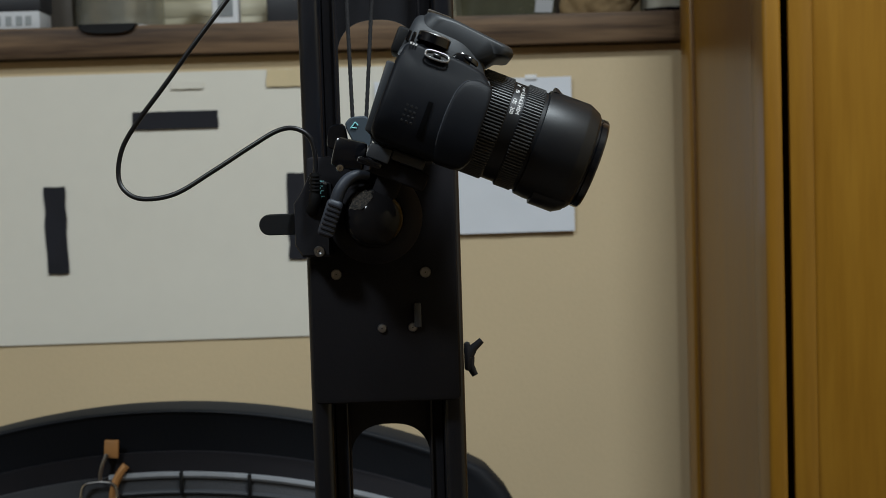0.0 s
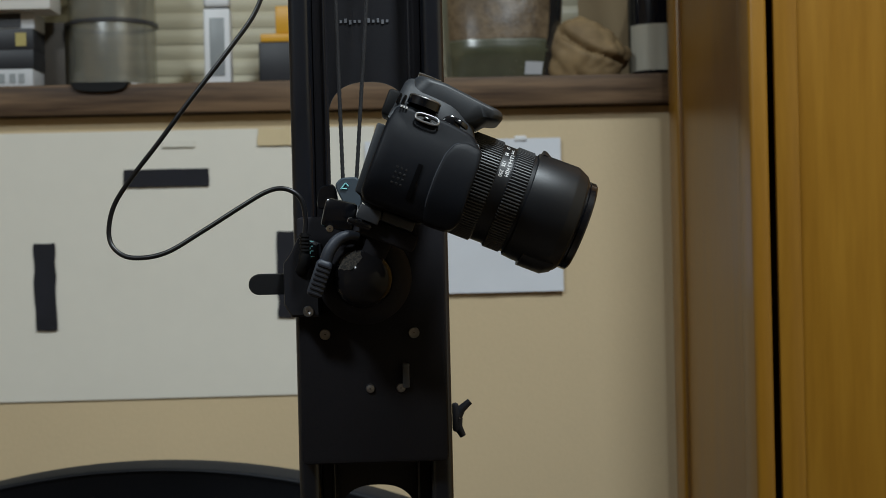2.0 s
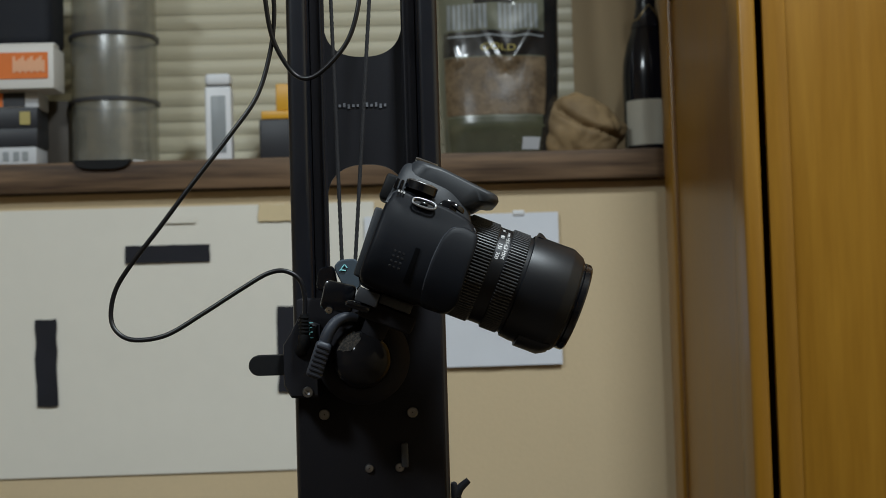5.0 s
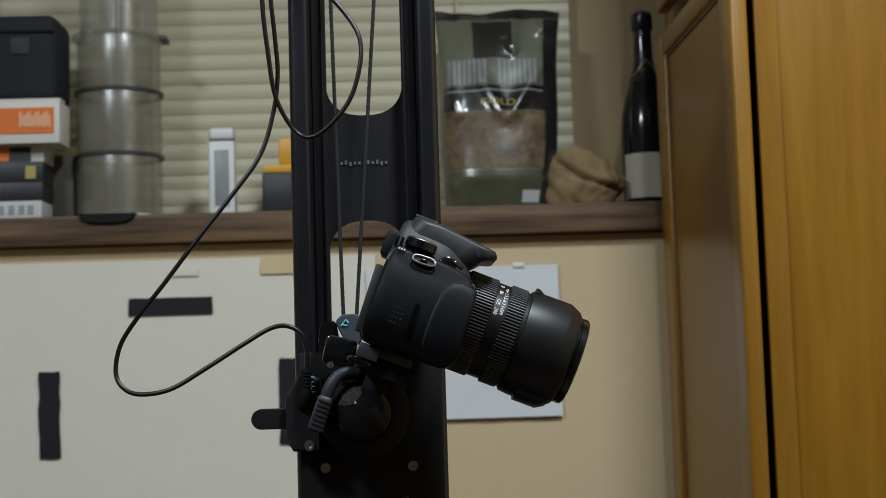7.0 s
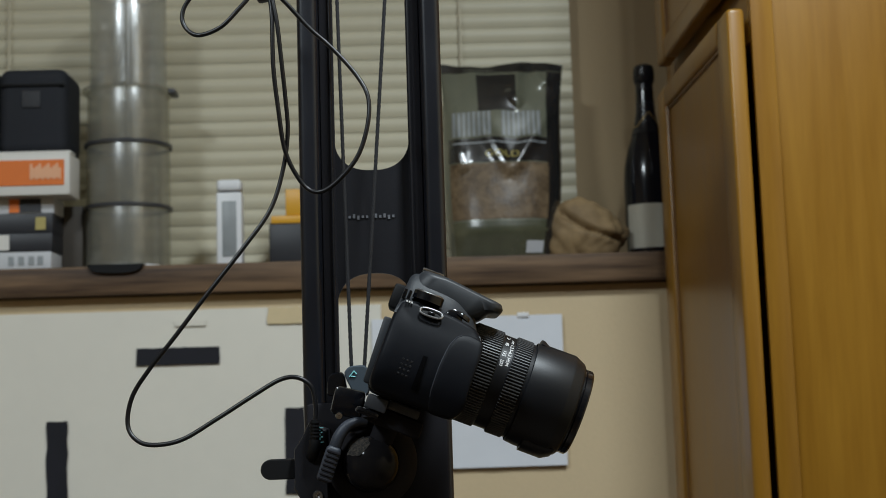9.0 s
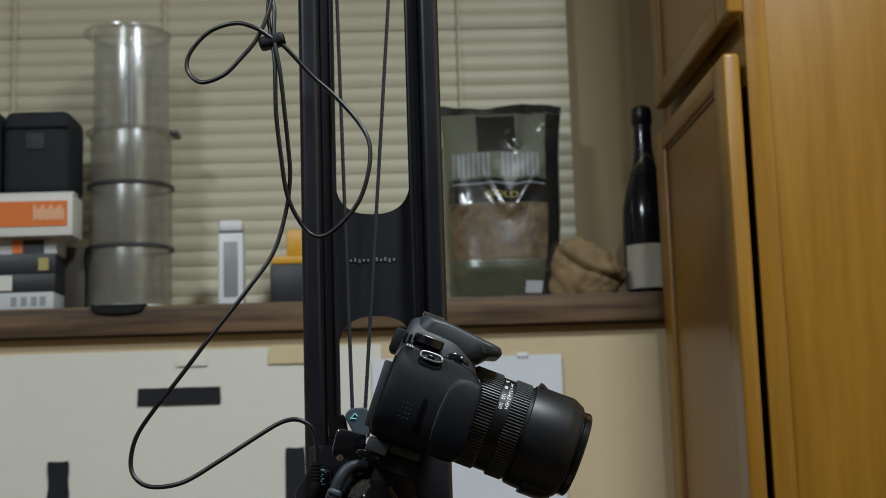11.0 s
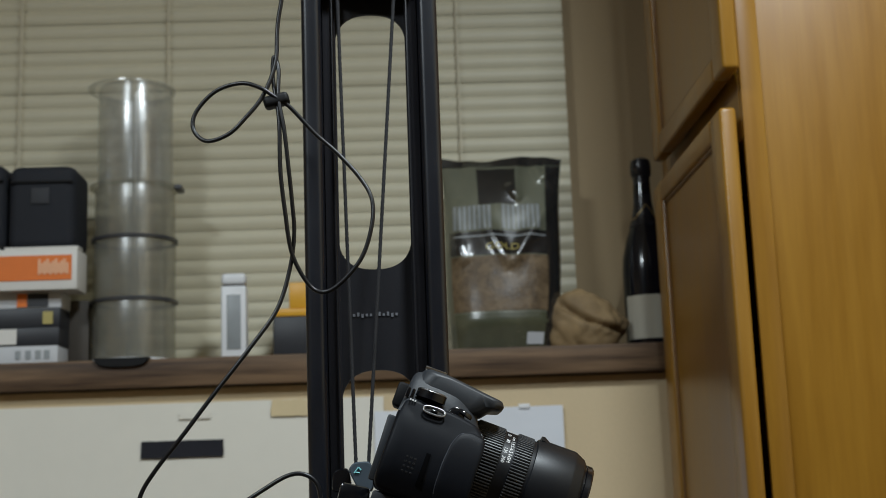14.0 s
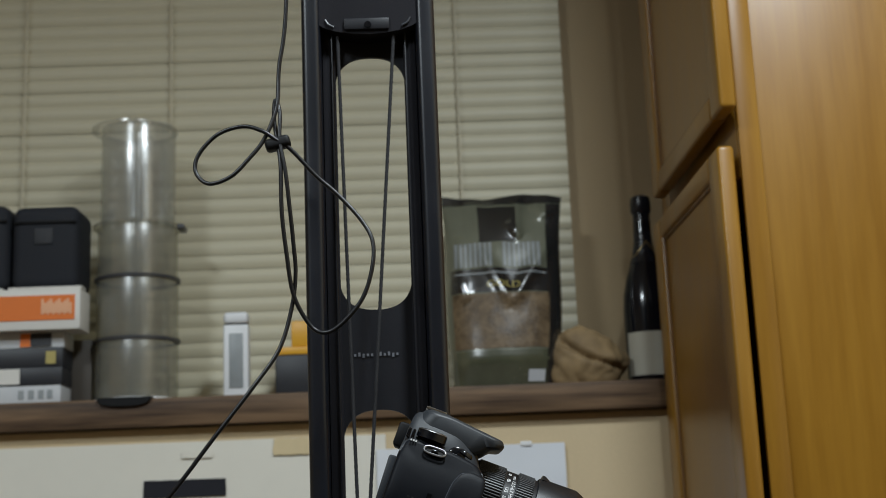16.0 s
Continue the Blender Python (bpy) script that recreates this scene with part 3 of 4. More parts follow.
bm = box((-0.0785, -0.048, -0.0490), (-0.0632, 0.024, -0.0392), 0.0012, m=AX)
cl = part("clamp", bm, M_GREY, car, "grey metal clamp jaw")
part("mount_plate", box((-0.0630, -0.046, -0.0450), (-0.0405, 0.024, -0.0385), 0.0010, m=AX), M_GREY, cl)
part("clamp_base", box((-0.0740, -0.040, -0.0580), (-0.0350, 0.024, -0.0456), 0.003, m=AX), M_MATTE, cl)
part("jaw", box((-0.083, -0.052, -0.0545), (-0.066, -0.020, -0.0500), 0.002, m=AX), M_GLOSSB, cl)
part("clamp_block", box((-0.0115, -0.013, -0.0105), (0.0115, 0.014, 0.0105), 0.003, m=pose(-0.0430, 0.972, 1.0040, 0, 14, 0)), M_GLOSSB, cl)
part("clamp_screw", lathe([(0.0005, 0.002), (0.0024, 0.0018), (0.003, 0.0)], pose(-0.0495, 0.958, 0.9945, 90), 16), M_CHROME, cl)
bm = slab(rounded([(-0.0480, 1.0265), (-0.0430, 1.0320), (-0.0300, 1.0325), (-0.0270, 1.0200), (-0.0290, 1.0080), (-0.0400, 1.0100)], 4), [(0.998, 0.9), (0.9995, 1.0), (1.006, 1.0), (1.028, 0.95)])
rc = part("cord_clip", bm, M_SLATE, car, "slate blue cord clip")
bm = bmesh.new()
for a, b in (((-0.0430, 1.0235), (-0.0395, 1.0280)), ((-0.0395, 1.0280), (-0.0375, 1.0255)), ((-0.0420, 1.0240), (-0.0385, 1.0235))):
    tube([Vector((a[0], 0.9975, a[1])), Vector((b[0], 0.9975, b[1]))], 0.0005, 6, bm=bm)
part("printed_mark", bm, M_CYAN, rc, "pale teal mark")
part("strap_clip", slab(rounded([(-0.0620, 1.0090), (-0.0600, 1.0260), (-0.0480, 1.0285), (-0.0450, 1.0100)], 4), [(1.004, 0.9), (1.006, 1.0), (1.020, 1.0)]), M_GLOSSB, car)

# ---------- digital camera ----------
dc = thing("digital_camera", AX, "black digital reflex camera tilted down on the ball head", "camera")


def bow(bm):
    """Curves the side of the body in towards its top and its foot."""
    for v in bm.verts:
        h = v.co.z + 0.014
        k = min(0.0105, 0.0085 * (h / 0.034) ** 2) if h > 0 else min(0.006, 0.0065 * (h / 0.024) ** 2)
        v.co.y += k * max(0.0, min(1.0, (-v.co.y - 0.028) / 0.032))
    return bm


GRIP = rounded([(-0.0770, -0.0378), (-0.0812, -0.0320), (-0.0812, -0.0080), (-0.0815, 0.0180), (-0.0800, 0.0265), (-0.0750, 0.0300), (-0.0430, 0.0300), (-0.0250, 0.0272), (-0.0178, 0.0215), (-0.0163, 0.0120), (-0.0165, -0.0110), (-0.0145, -0.0290), (-0.0195, -0.0370)], 4)
MAIN = rounded([(-0.0780, -0.0395), (-0.0820, -0.0340), (-0.0822, -0.0080), (-0.0825, 0.0180), (-0.0805, 0.0270), (-0.0750, 0.0315), (-0.0440, 0.0315), (-0.0360, 0.0270), (-0.0345, 0.0100), (-0.0345, -0.0250), (-0.0345, -0.0392)], 4)
bd = part("body", slab(MAIN, [(-0.0400, 0.99), (0.046, 1.0), (0.054, 0.96), (0.0585, 0.85), (0.0595, 0.6)]), M_BODY, dc, local=True, angle=50)
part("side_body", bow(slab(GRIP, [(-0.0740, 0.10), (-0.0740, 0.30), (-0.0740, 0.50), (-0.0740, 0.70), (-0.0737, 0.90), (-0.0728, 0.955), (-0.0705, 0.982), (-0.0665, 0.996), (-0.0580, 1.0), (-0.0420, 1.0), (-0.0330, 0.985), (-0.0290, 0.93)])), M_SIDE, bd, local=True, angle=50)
GR = rounded([(-0.0350, 0.0190), (-0.0270, 0.0215), (-0.0172, 0.0200), (-0.0155, 0.0120), (-0.0157, -0.0110), (-0.0140, -0.0285), (-0.0190, -0.0366), (-0.0370, -0.0372), (-0.0400, -0.0245), (-0.0405, -0.0060), (-0.0390, 0.0100)], 4)
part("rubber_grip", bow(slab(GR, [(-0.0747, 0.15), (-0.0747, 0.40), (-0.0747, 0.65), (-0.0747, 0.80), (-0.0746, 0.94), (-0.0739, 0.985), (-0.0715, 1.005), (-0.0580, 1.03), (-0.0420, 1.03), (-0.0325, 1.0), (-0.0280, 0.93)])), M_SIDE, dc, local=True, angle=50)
FL = rounded([(-0.0780, 0.0270), (-0.0785, 0.0460), (-0.0740, 0.0560), (-0.0580, 0.0572), (-0.0280, 0.0540), (-0.0125, 0.0525), (-0.0100, 0.0490), (-0.0110, 0.0450), (-0.0185, 0.0430), (-0.0235, 0.0370), (-0.0330, 0.0310), (-0.0400, 0.0270)], 5, 0.26)
part("flash_housing", slab(FL, [(-0.0350, 0.70), (-0.0340, 0.80), (-0.0320, 0.875), (-0.0285, 0.94), (-0.0235, 0.98), (-0.0170, 1.0), (0.0170, 1.0), (0.0235, 0.98), (0.0285, 0.94), (0.0320, 0.875), (0.0340, 0.80)]), M_BODY, dc, local=True, angle=50)
def shoulder(y, top):
    return [(x, y, z) for x, z in rounded([(-0.0815, 0.0180), (-0.0813, top - 0.0050), (-0.0775, top), (-0.0620, top + 0.0004), (-0.0440, top - 0.0008), (-0.0300, top - 0.0065 - (top - 0.028) * 0.15), (-0.0205, 0.0240), (-0.0185, 0.0180)], 4, 0.35)]


# edge seam of the grip, its highlight drawn as a lighter thin tube
GX, GZ = sum(p[0] for p in GR) / len(GR), sum(p[1] for p in GR) / len(GR)
seam = [Vector((GX + (x - GX) * 0.955, -0.0745, GZ + (z - GZ) * 0.955)) for x, z in GR if x < -0.030 and z > -0.030]
seam.sort(key=lambda p: math.atan2(p.z - GZ, -(p.x - GX)))
part("grip_seam", bow(tube(seam, 0.00035, 6)), M_KNOB, dc, local=True)
part("top_plate", bow(loft([shoulder(y, t) for y, t in ((-0.0722, 0.0245), (-0.0712, 0.0275), (-0.0690, 0.0295), (-0.0650, 0.0310), (-0.0580, 0.0328), (-0.0500, 0.0362), (-0.0430, 0.0405), (-0.0360, 0.0452), (-0.0290, 0.0495), (-0.0220, 0.0525))])), M_BODY, dc, local=True, angle=60)
part("hot_shoe", box((-0.0745, -0.0095, 0.0572), (-0.0585, 0.0095, 0.0592), 0.0004), M_CHROME, dc, "bright metal hot shoe", local=True)
part("eyecup", box((-0.0890, -0.019, 0.0228), (-0.0790, 0.019, 0.0412), 0.0022, 2), M_RUB, dc, local=True)
md = part("mode_dial", lathe([(0.0001, 0.0066), (0.0096, 0.0066), (0.0105, 0.0058), (0.0107, 0.0002), (0.0098, 0.0)], pose(-0.0628, -0.0540, 0.0326), 72, shape=lambda a, i: 1 + (0.022 if int(a / (2 * math.pi) * 72 + 0.5) % 2 and i in (2, 3) else 0)), M_GLOSSB, dc, local=True)
# reflection along the dial's top rim, added as a thin steel ring
part("dial_ring", lathe([(0.0098, 0.0064), (0.0106, 0.0061), (0.0109, 0.0057), (0.0107, 0.0054), (0.0100, 0.0054)], pose(-0.0628, -0.0540, 0.0326), 48), M_STEEL, md, local=True)
bm = bmesh.new()
for i in range(9):
    a = radians(-150 + 30 * i)
    box((-0.0009, -0.0003, 0), (0.0009, 0.0003, 0.0003), bm=bm, m=pose(-0.0628 + 0.0078 * math.cos(a), -0.0540 + 0.0078 * math.sin(a), 0.0391, 0, 0, math.degrees(a)))
part("dial_mark", bm, M_WHITE, md, local=True)
part("shutter_button", lathe([(0.0001, 0.0030), (0.0045, 0.0028), (0.0056, 0.0018), (0.0060, 0.0)], pose(-0.0365, -0.0520, 0.0312, 0, 16), 28), M_GLOSSB, dc, local=True)
part("control_dial", lathe([(0.0050, -0.006), (0.0062, -0.005), (0.0062, 0.005), (0.0050, 0.006)], pose(-0.0420, -0.0500, 0.0285, 90), 48, shape=lambda a, i: 1 + (0.04 if int(a / (2 * math.pi) * 48 + 0.5) % 2 and i in (1, 2) else 0), close=True), M_GLOSSB, dc, local=True)
for x, w in ((-0.0802, 0.0024), (-0.0768, 0.0022)):
    part("small_button", box((x, -0.060, 0.0290), (x + w, -0.054, 0.0362), 0.0006, m=None), M_GLOSSB, dc, local=True)
for k in range(3):
    part("printed_mark", box((-0.0762 + 0.0018 * k, -0.0645, 0.0276), (-0.0751 + 0.0018 * k, -0.0600, 0.0288)), M_WHITE, dc, local=True)
# strap lug: an oval metal ring in a recess
oval = [Vector((-0.0580 + 0.0078 * math.copysign(abs(math.cos(a)) ** 0.7, math.cos(a)), 0, 0.0255 + 0.0029 * math.copysign(abs(math.sin(a)) ** 0.7, math.sin(a)))) for a in [2 * math.pi * k / 28 for k in range(29)]]
LUG = Matrix.Translation((0.0008, -0.0662, 0.0004)) @ Matrix.Translation((-0.058, 0, 0.0255)) @ Matrix.Rotation(radians(-2), 4, "Y") @ Matrix.Rotation(radians(-28), 4, "X") @ Matrix.Translation((0.058, 0, -0.0255))
bm = tube(oval, 0.0007, 8)
bm.transform(LUG)
lug = part("strap_lug", bm, M_STEEL, dc, "shiny metal strap lug", local=True)
bm = slab([(p.x * 1.0, p.z) for p in oval[:-1]], [(0.0008, 0.85), (0.002, 0.95), (0.008, 0.9)])
bm.transform(LUG)
part("lug_recess", bm, M_GLOSSB, lug, local=True)
bm = box((-0.0605, -0.0010, 0.0246), (-0.0555, 0.0010, 0.0264), 0.0006)
bm.transform(LUG)
part("lug_bar", bm, M_GLOSSB, lug, local=True)
# card door slot and thumb rest
bm = bmesh.new()
# no recess is cut: the slot's shade is a row of black boxes
for k in range(8):
    z = -0.0270 + 0.0030 * k
    box((-0.0522, -0.0752, z), (-0.0490, -0.0725, z + 0.0030), bm=bm)
part("card_slot", bow(bm), M_SLOT, dc, local=True)
bm = bmesh.new()
for i in range(3):
    for j in range(4):
        box((-0.0650 + 0.0030 * i, -0.0741, -0.0210 + 0.0034 * j), (-0.0630 + 0.0030 * i, -0.0733, -0.0192 + 0.0034 * j), 0.0003, 1, bm=bm)
part("thumb_rest", bow(bm), M_RUB, dc, local=True)
part("screen", box((-0.0030, -0.046, -0.0240), (0.0030, 0.030, 0.0240), 0.0015, m=pose(-0.0832, 0, -0.0095, 0, -2.6, 0)), M_BODY, dc, local=True)

# the zoom lens, turned about its axis
LX = pose(0, 0, 0, 0, 90, 0)
ln = part("lens", lathe([(0.0300, -0.0360), (0.0315, -0.0345), (0.0330, -0.0280), (0.0352, -0.0235), (0.0352, -0.0020), (0.0347, -0.0015), (0.0347, 0.0072), (0.0352, 0.0076), (0.0352, 0.0210), (0.0345, 0.0300), (0.0310, 0.0600)], LX, 64), M_LENS, dc, local=True)


def ribs(x0, x1, r, n):
    prof = [(r - 0.0012, x0), (r, x0 + 0.0008), (r, x1 - 0.0008), (r - 0.0012, x1)]
    return lathe(prof, LX, n * 4, shape=lambda a, i: 1.0 if int(round(a / (2 * math.pi) * n * 4)) % 4 in (0, 1) else 0.945)


part("zoom_ring", ribs(-0.0235, -0.0018, 0.0362, 96), M_RIBS, ln, local=True, angle=25)
part("focus_ring", ribs(0.0075, 0.0205, 0.0364, 96), M_RIBS, ln, local=True, angle=25)
bm = bmesh.new()
prof = [(0.0364, 0.0226), (0.0373, 0.0232), (0.0380, 0.0300), (0.0382, 0.0515), (0.0378, 0.0530), (0.0347, 0.0596), (0.0330, 0.0610), (0.0316, 0.0610)]
part("lens_hood", lathe(prof, LX, 72), M_LENS, ln, local=True, angle=18)
part("filter_ring", lathe([(0.0318, 0.0600), (0.0318, 0.0622), (0.0310, 0.0626), (0.0316, 0.0632), (0.0316, 0.0668), (0.0305, 0.0680), (0.0292, 0.0678), (0.0288, 0.0600)], LX, 64), M_GLOSSB, ln, local=True)
part("front_element", lathe([(0.0290, 0.0600), (0.0200, 0.0618), (0.0100, 0.0628), (0.0001, 0.0632)], LX, 48), M_FRONT, ln, local=True)
for ang, x0, x1 in ((96, 0.0240, 0.0330), (-78, 0.0335, 0.0575)):
    bm = bmesh.new()
    secs = []
    for k in range(13):
        a = radians(ang + (k - 6) * 3.6)
        rr = 0.0405 - 0.0022 * (abs(k - 6) / 6) ** 4
        secs.append([(xx, -rr0 * math.cos(a), rr0 * math.sin(a)) for xx, rr0 in ((x0, 0.0365), (x0 + 0.001, rr), (x1 - 0.006, rr), (x1, 0.0370))])
    part("hood_tab", loft(secs), M_LENS, ln, local=True)
for words, size, x, a0 in (("200", 0.0036, 0.0007, 22), ("135", 0.0036, 0.0007, 35), ("80", 0.0036, 0.0007, 51), ("50", 0.0036, 0.0007, 66), ("mm 1:3.5-6.3 HSM", 0.0036, 0.0047, 42)):
    bm = lettering(words, size)
    for v in bm.verts:
        a = radians(a0) - v.co.x / 0.0348
        v.co = (x + v.co.y * 1.0, -0.0349 * math.cos(a), 0.0349 * math.sin(a))
    part("engraving", bm, M_WHITE, ln, "white engraved scale figures", local=True)

# ---------- control cable ----------
CY = 0.985
top_run = [(-0.088, 1.62), (-0.090, 1.45), (-0.097, 1.39), (-0.099, 1.356), (-0.109, 1.327), (-0.123, 1.308), (-0.137, 1.295), (-0.155, 1.291), (-0.166, 1.302), (-0.164, 1.317), (-0.148, 1.333), (-0.127, 1.338), (-0.111, 1.333), (-0.099, 1.325)]
loop_run = [(-0.088, 1.318), (-0.068, 1.296), (-0.050, 1.279), (-0.032, 1.257), (-0.023, 1.238), (-0.024, 1.215), (-0.033, 1.190), (-0.052, 1.170), (-0.066, 1.166), (-0.077, 1.175), (-0.088, 1.198), (-0.0925, 1.231), (-0.0955, 1.264), (-0.096, 1.302), (-0.098, 1.321), (-0.1015, 1.344), (-0.1005, 1.362), (-0.0965, 1.350), (-0.0965, 1.325)]
low_run = [(-0.092, 1.297), (-0.089, 1.265), (-0.087, 1.239), (-0.086, 1.214), (-0.090, 1.185), (-0.100, 1.153), (-0.120, 1.124), (-0.150, 1.086), (-0.172, 1.058), (-0.193, 1.033), (-0.206, 1.014), (-0.210, 0.995), (-0.205, 0.983), (-0.192, 0.977), (-0.169, 0.980), (-0.142, 0.995), (-0.114, 1.012), (-0.095, 1.0225), (-0.082, 1.024), (-0.0715, 1.017), (-0.0682, 1.003), (-0.0690, 0.990)]
run = []
for i, (x, z) in enumerate(top_run + loop_run + low_run):
    run.append((x, CY - 0.004 + 0.005 * math.sin(i * 0.9) * (i < 46), z))
cb = thing("control_cable", (-0.095, CY, 1.32), "thin black cable looped beside the slider, plugged into the motor", "cable")
part("cord", tube(smooth_line(run, 8), 0.00175, 10), M_CABLE, cb)
part("cable_tie", box((-0.0105, -0.007, -0.0048), (0.0105, 0.007, 0.0048), 0.0032, 3, m=pose(-0.0985, 0.983, 1.3235, 0, -14, 0)), M_RUB, cb)
bm = tube([Vector((-0.0690, CY - 0.004, 0.992)), Vector((-0.0692, CY - 0.004, 0.975))], 0.0033, 12)
for k in range(5):
    cyl((-0.0690, CY - 0.004, 0.9905 - 0.0026 * k), (-0.0690, CY - 0.004, 0.9893 - 0.0026 * k), 0.0042, n=12, bm=bm)
part("strain_relief", bm, M_RUB, cb)
part("plug", tube([Vector((-0.0692, CY - 0.004, 0.977)), Vector((-0.0698, CY - 0.004, 0.970)), Vector((-0.0715, CY - 0.001, 0.966)), Vector((-0.0725, 0.9865, 0.965))], 0.0045, 12), M_RUB, cb)

# ---------- things on the ledge ----------
def carton(name, a, b, material, label, category="box", bevel=0.0015, group="boxes stacked on the ledge"):
    ob = thing(name, ((a[0] + b[0]) / 2, (a[1] + b[1]) / 2, a[2]), label, category, group)
    part("shell", box(a, b, bevel), material, ob)
    return ob


L0 = -0.78
c = carton("carton", (L0, 1.925, TOP), (-0.522, 1.985, 1.2415), M_GREYCARD, "light grey flat carton at the bottom of a stack")
for x in (-0.585, -0.570, -0.555, -0.542):
    part("printed_mark", box((x, 1.9238, 1.221), (x + 0.008, 1.9252, 1.234)), M_GPLA, c)
c = carton("tape_case", (L0, 1.923, 1.2416), (-0.520, 1.985, 1.2685), M_DARKBOX, "dark tape case with a white spine label", "case")
part("spine_label", box((-0.70, 1.9216, 1.2435), (-0.583, 1.9229, 1.2665)), M_CARDW, c)
c = carton("tape_case", (L0, 1.925, 1.2686), (-0.520, 1.985, 1.2985), M_DARKBOX, "dark tape case with small gold marks", "case")
part("spine_label", box((-0.545, 1.9236, 1.2735), (-0.530, 1.9249, 1.2925)), M_BAGG, c)
c = carton("carton", (L0, 1.928, 1.2986), (-0.519, 1.985, 1.3225), M_GREYCARD, "grey carton with orange and black end marks")
part("printed_mark", box((-0.585, 1.9266, 1.3005), (-0.570, 1.9279, 1.3205)), M_ORANGE, c)
part("printed_mark", box((-0.569, 1.9266, 1.3005), (-0.538, 1.9279, 1.3205)), M_DARKBOX, c)
c = carton("orange_carton", (L0, 1.905, 1.3226), (-0.4900, 1.965, 1.3850), M_CARDW, "white carton with a bright orange front panel")
part("front_panel", box((L0 + 0.002, 1.9036, 1.3370), (-0.4980, 1.9049, 1.3750)), M_ORANGE, c)
for k in range(11):
    part("printed_mark", box((-0.5480 + 0.0042 * k, 1.9026, 1.3455 + 0.002 * (k % 2)), (-0.5441 + 0.0042 * k, 1.9036, 1.3690 - 0.003 * ((k * 5) % 3))), M_PEACH, c)
part("tab", box((-0.60, 1.907, 1.3851), (-0.4890, 1.935, 1.3890), 0.001), M_CARDW, c)
part("tab", box((L0, 1.907, 1.3851), (-0.608, 1.935, 1.3885), 0.001), M_CARDW, c)


# dark brown block filling the gap between the stack and the canister
carton("dark_block", (-0.640, 1.992, TOP), (-0.4925, 2.060, 1.3180), M_DARKBR, "dark brown block behind the stacked cartons")


def soft_case(x0, x1, z0, z1, label):
    ob = thing("soft_case", ((x0 + x1) / 2, 1.98, z0), label, "case", "soft cases on the boxes")
    part("shell", box((x0, 1.925, z0), (x1, 2.02, z1), 0.016, 4), M_FABRIC, ob)
    bm = box((x0 + 0.004, 1.9215, z1 - 0.030), (x1 - 0.004, 2.023, z1 - 0.025), 0.002)
    part("zip", bm, M_RUB, ob)
    part("patch", box(((x0 + x1) / 2 - 0.015, 1.9225, z1 - 0.062), ((x0 + x1) / 2 + 0.013, 1.9249, z1 - 0.037), 0.0008), M_GREYFAB, ob)
    return ob


soft_case(-0.603, -0.5000, 1.3892, 1.5210, "black padded fabric case with a grey patch")
soft_case(-0.725, -0.607, 1.3892, 1.5250, "black padded fabric case beside its twin")

jar = thing("stacked_canister", (-0.4245, 2.0, TOP), "tall clear plastic canister of stacked tiers", "canister")
CX, CYY = -0.4245, 2.005
for i, (za, zb, r, mt) in enumerate(((TOP + 0.006, 1.313, 0.0640, M_CLEARY), (1.3132, 1.4107, 0.0640, M_CLEARY), (1.411, 1.4953, 0.0630, M_CLEARY), (1.4955, 1.661, 0.0590, M_CLEAR))):
    t = part("tier", lathe([(r * 0.97, za), (r, za + 0.006), (r, zb - 0.004), (r * 0.985, zb), (r * 0.955, zb - 0.002), (r * 0.955, za + 0.006), (r * 0.93, za)], Matrix.Translation((CX, CYY, 0)), 48), mt, jar)
    if i < 2:
        part("rim", lathe([(r * 0.99, zb - 0.0035), (r * 1.045, zb - 0.003), (r * 1.05, zb + 0.002), (r * 0.99, zb + 0.0025)], Matrix.Translation((CX, CYY, 0)), 48), M_RIMD, t, "dark rim")
part("centre_tube", lathe([(0.016, TOP + 0.012), (0.016, 1.655)], Matrix.Translation((CX + 0.004, CYY, 0)), 24), M_CLEAR, jar)
part("base", lathe([(0.001, TOP), (0.0660, TOP), (0.0680, TOP + 0.004), (0.0660, TOP + 0.010), (0.001, TOP + 0.010)], Matrix.Translation((CX, CYY, 0)), 48), M_WPLA, jar)
part("top_flange", lathe([(0.0590, 1.656), (0.0690, 1.658), (0.0690, 1.661), (0.0585, 1.662)], Matrix.Translation((CX - 0.006, CYY, 0)), 48), M_CLEAR, jar)
part("collar", lathe([(0.0630, 1.4955), (0.0700, 1.4950), (0.0705, 1.4985), (0.0600, 1.5000)], Matrix.Translation((CX, CYY, 0)), 48), M_CLEARY, jar)
part("collar_tab", box((-0.3600, 1.985, 1.4905), (-0.3480, 2.02, 1.4990), 0.002), M_RIMD, jar)
bm = slab(rounded([(-0.4580, TOP + 0.0015), (-0.4500, TOP - 0.0080), (-0.4330, TOP - 0.0110), (-0.4000, TOP - 0.0112), (-0.3820, TOP - 0.0080), (-0.3730, TOP + 0.0015)], 4), [(1.8700, 0.96), (1.8712, 1.0), (1.8745, 1.0)])
box((-0.4560, 1.8700, TOP + 0.0004), (-0.3750, 1.925, TOP + 0.0022), 0.0006, 1, bm=bm)
solid("rubber_pad", bm, M_RUB, "black rubber pad drooping over the ledge edge", "pad")

dv = thing("white_gauge", (-0.2637, 1.975, TOP), "slim white gauge with a grey display standing upright", "gauge")
part("shell", box((-0.2832, 1.962, TOP), (-0.2442, 1.990, 1.3290), 0.003, 3), M_WPLA, dv)
part("cap", box((-0.2828, 1.961, 1.3302), (-0.2446, 1.991, 1.3490), 0.006, 4), M_WPLA, dv)
part("seam", box((-0.2815, 1.9635, 1.3286), (-0.2459, 1.9885, 1.3306)), M_RIMD, dv)
part("display", box((-0.2740, 1.9605, 1.2300), (-0.2525, 1.9625, 1.3150), 0.0008), M_GPLA, dv)

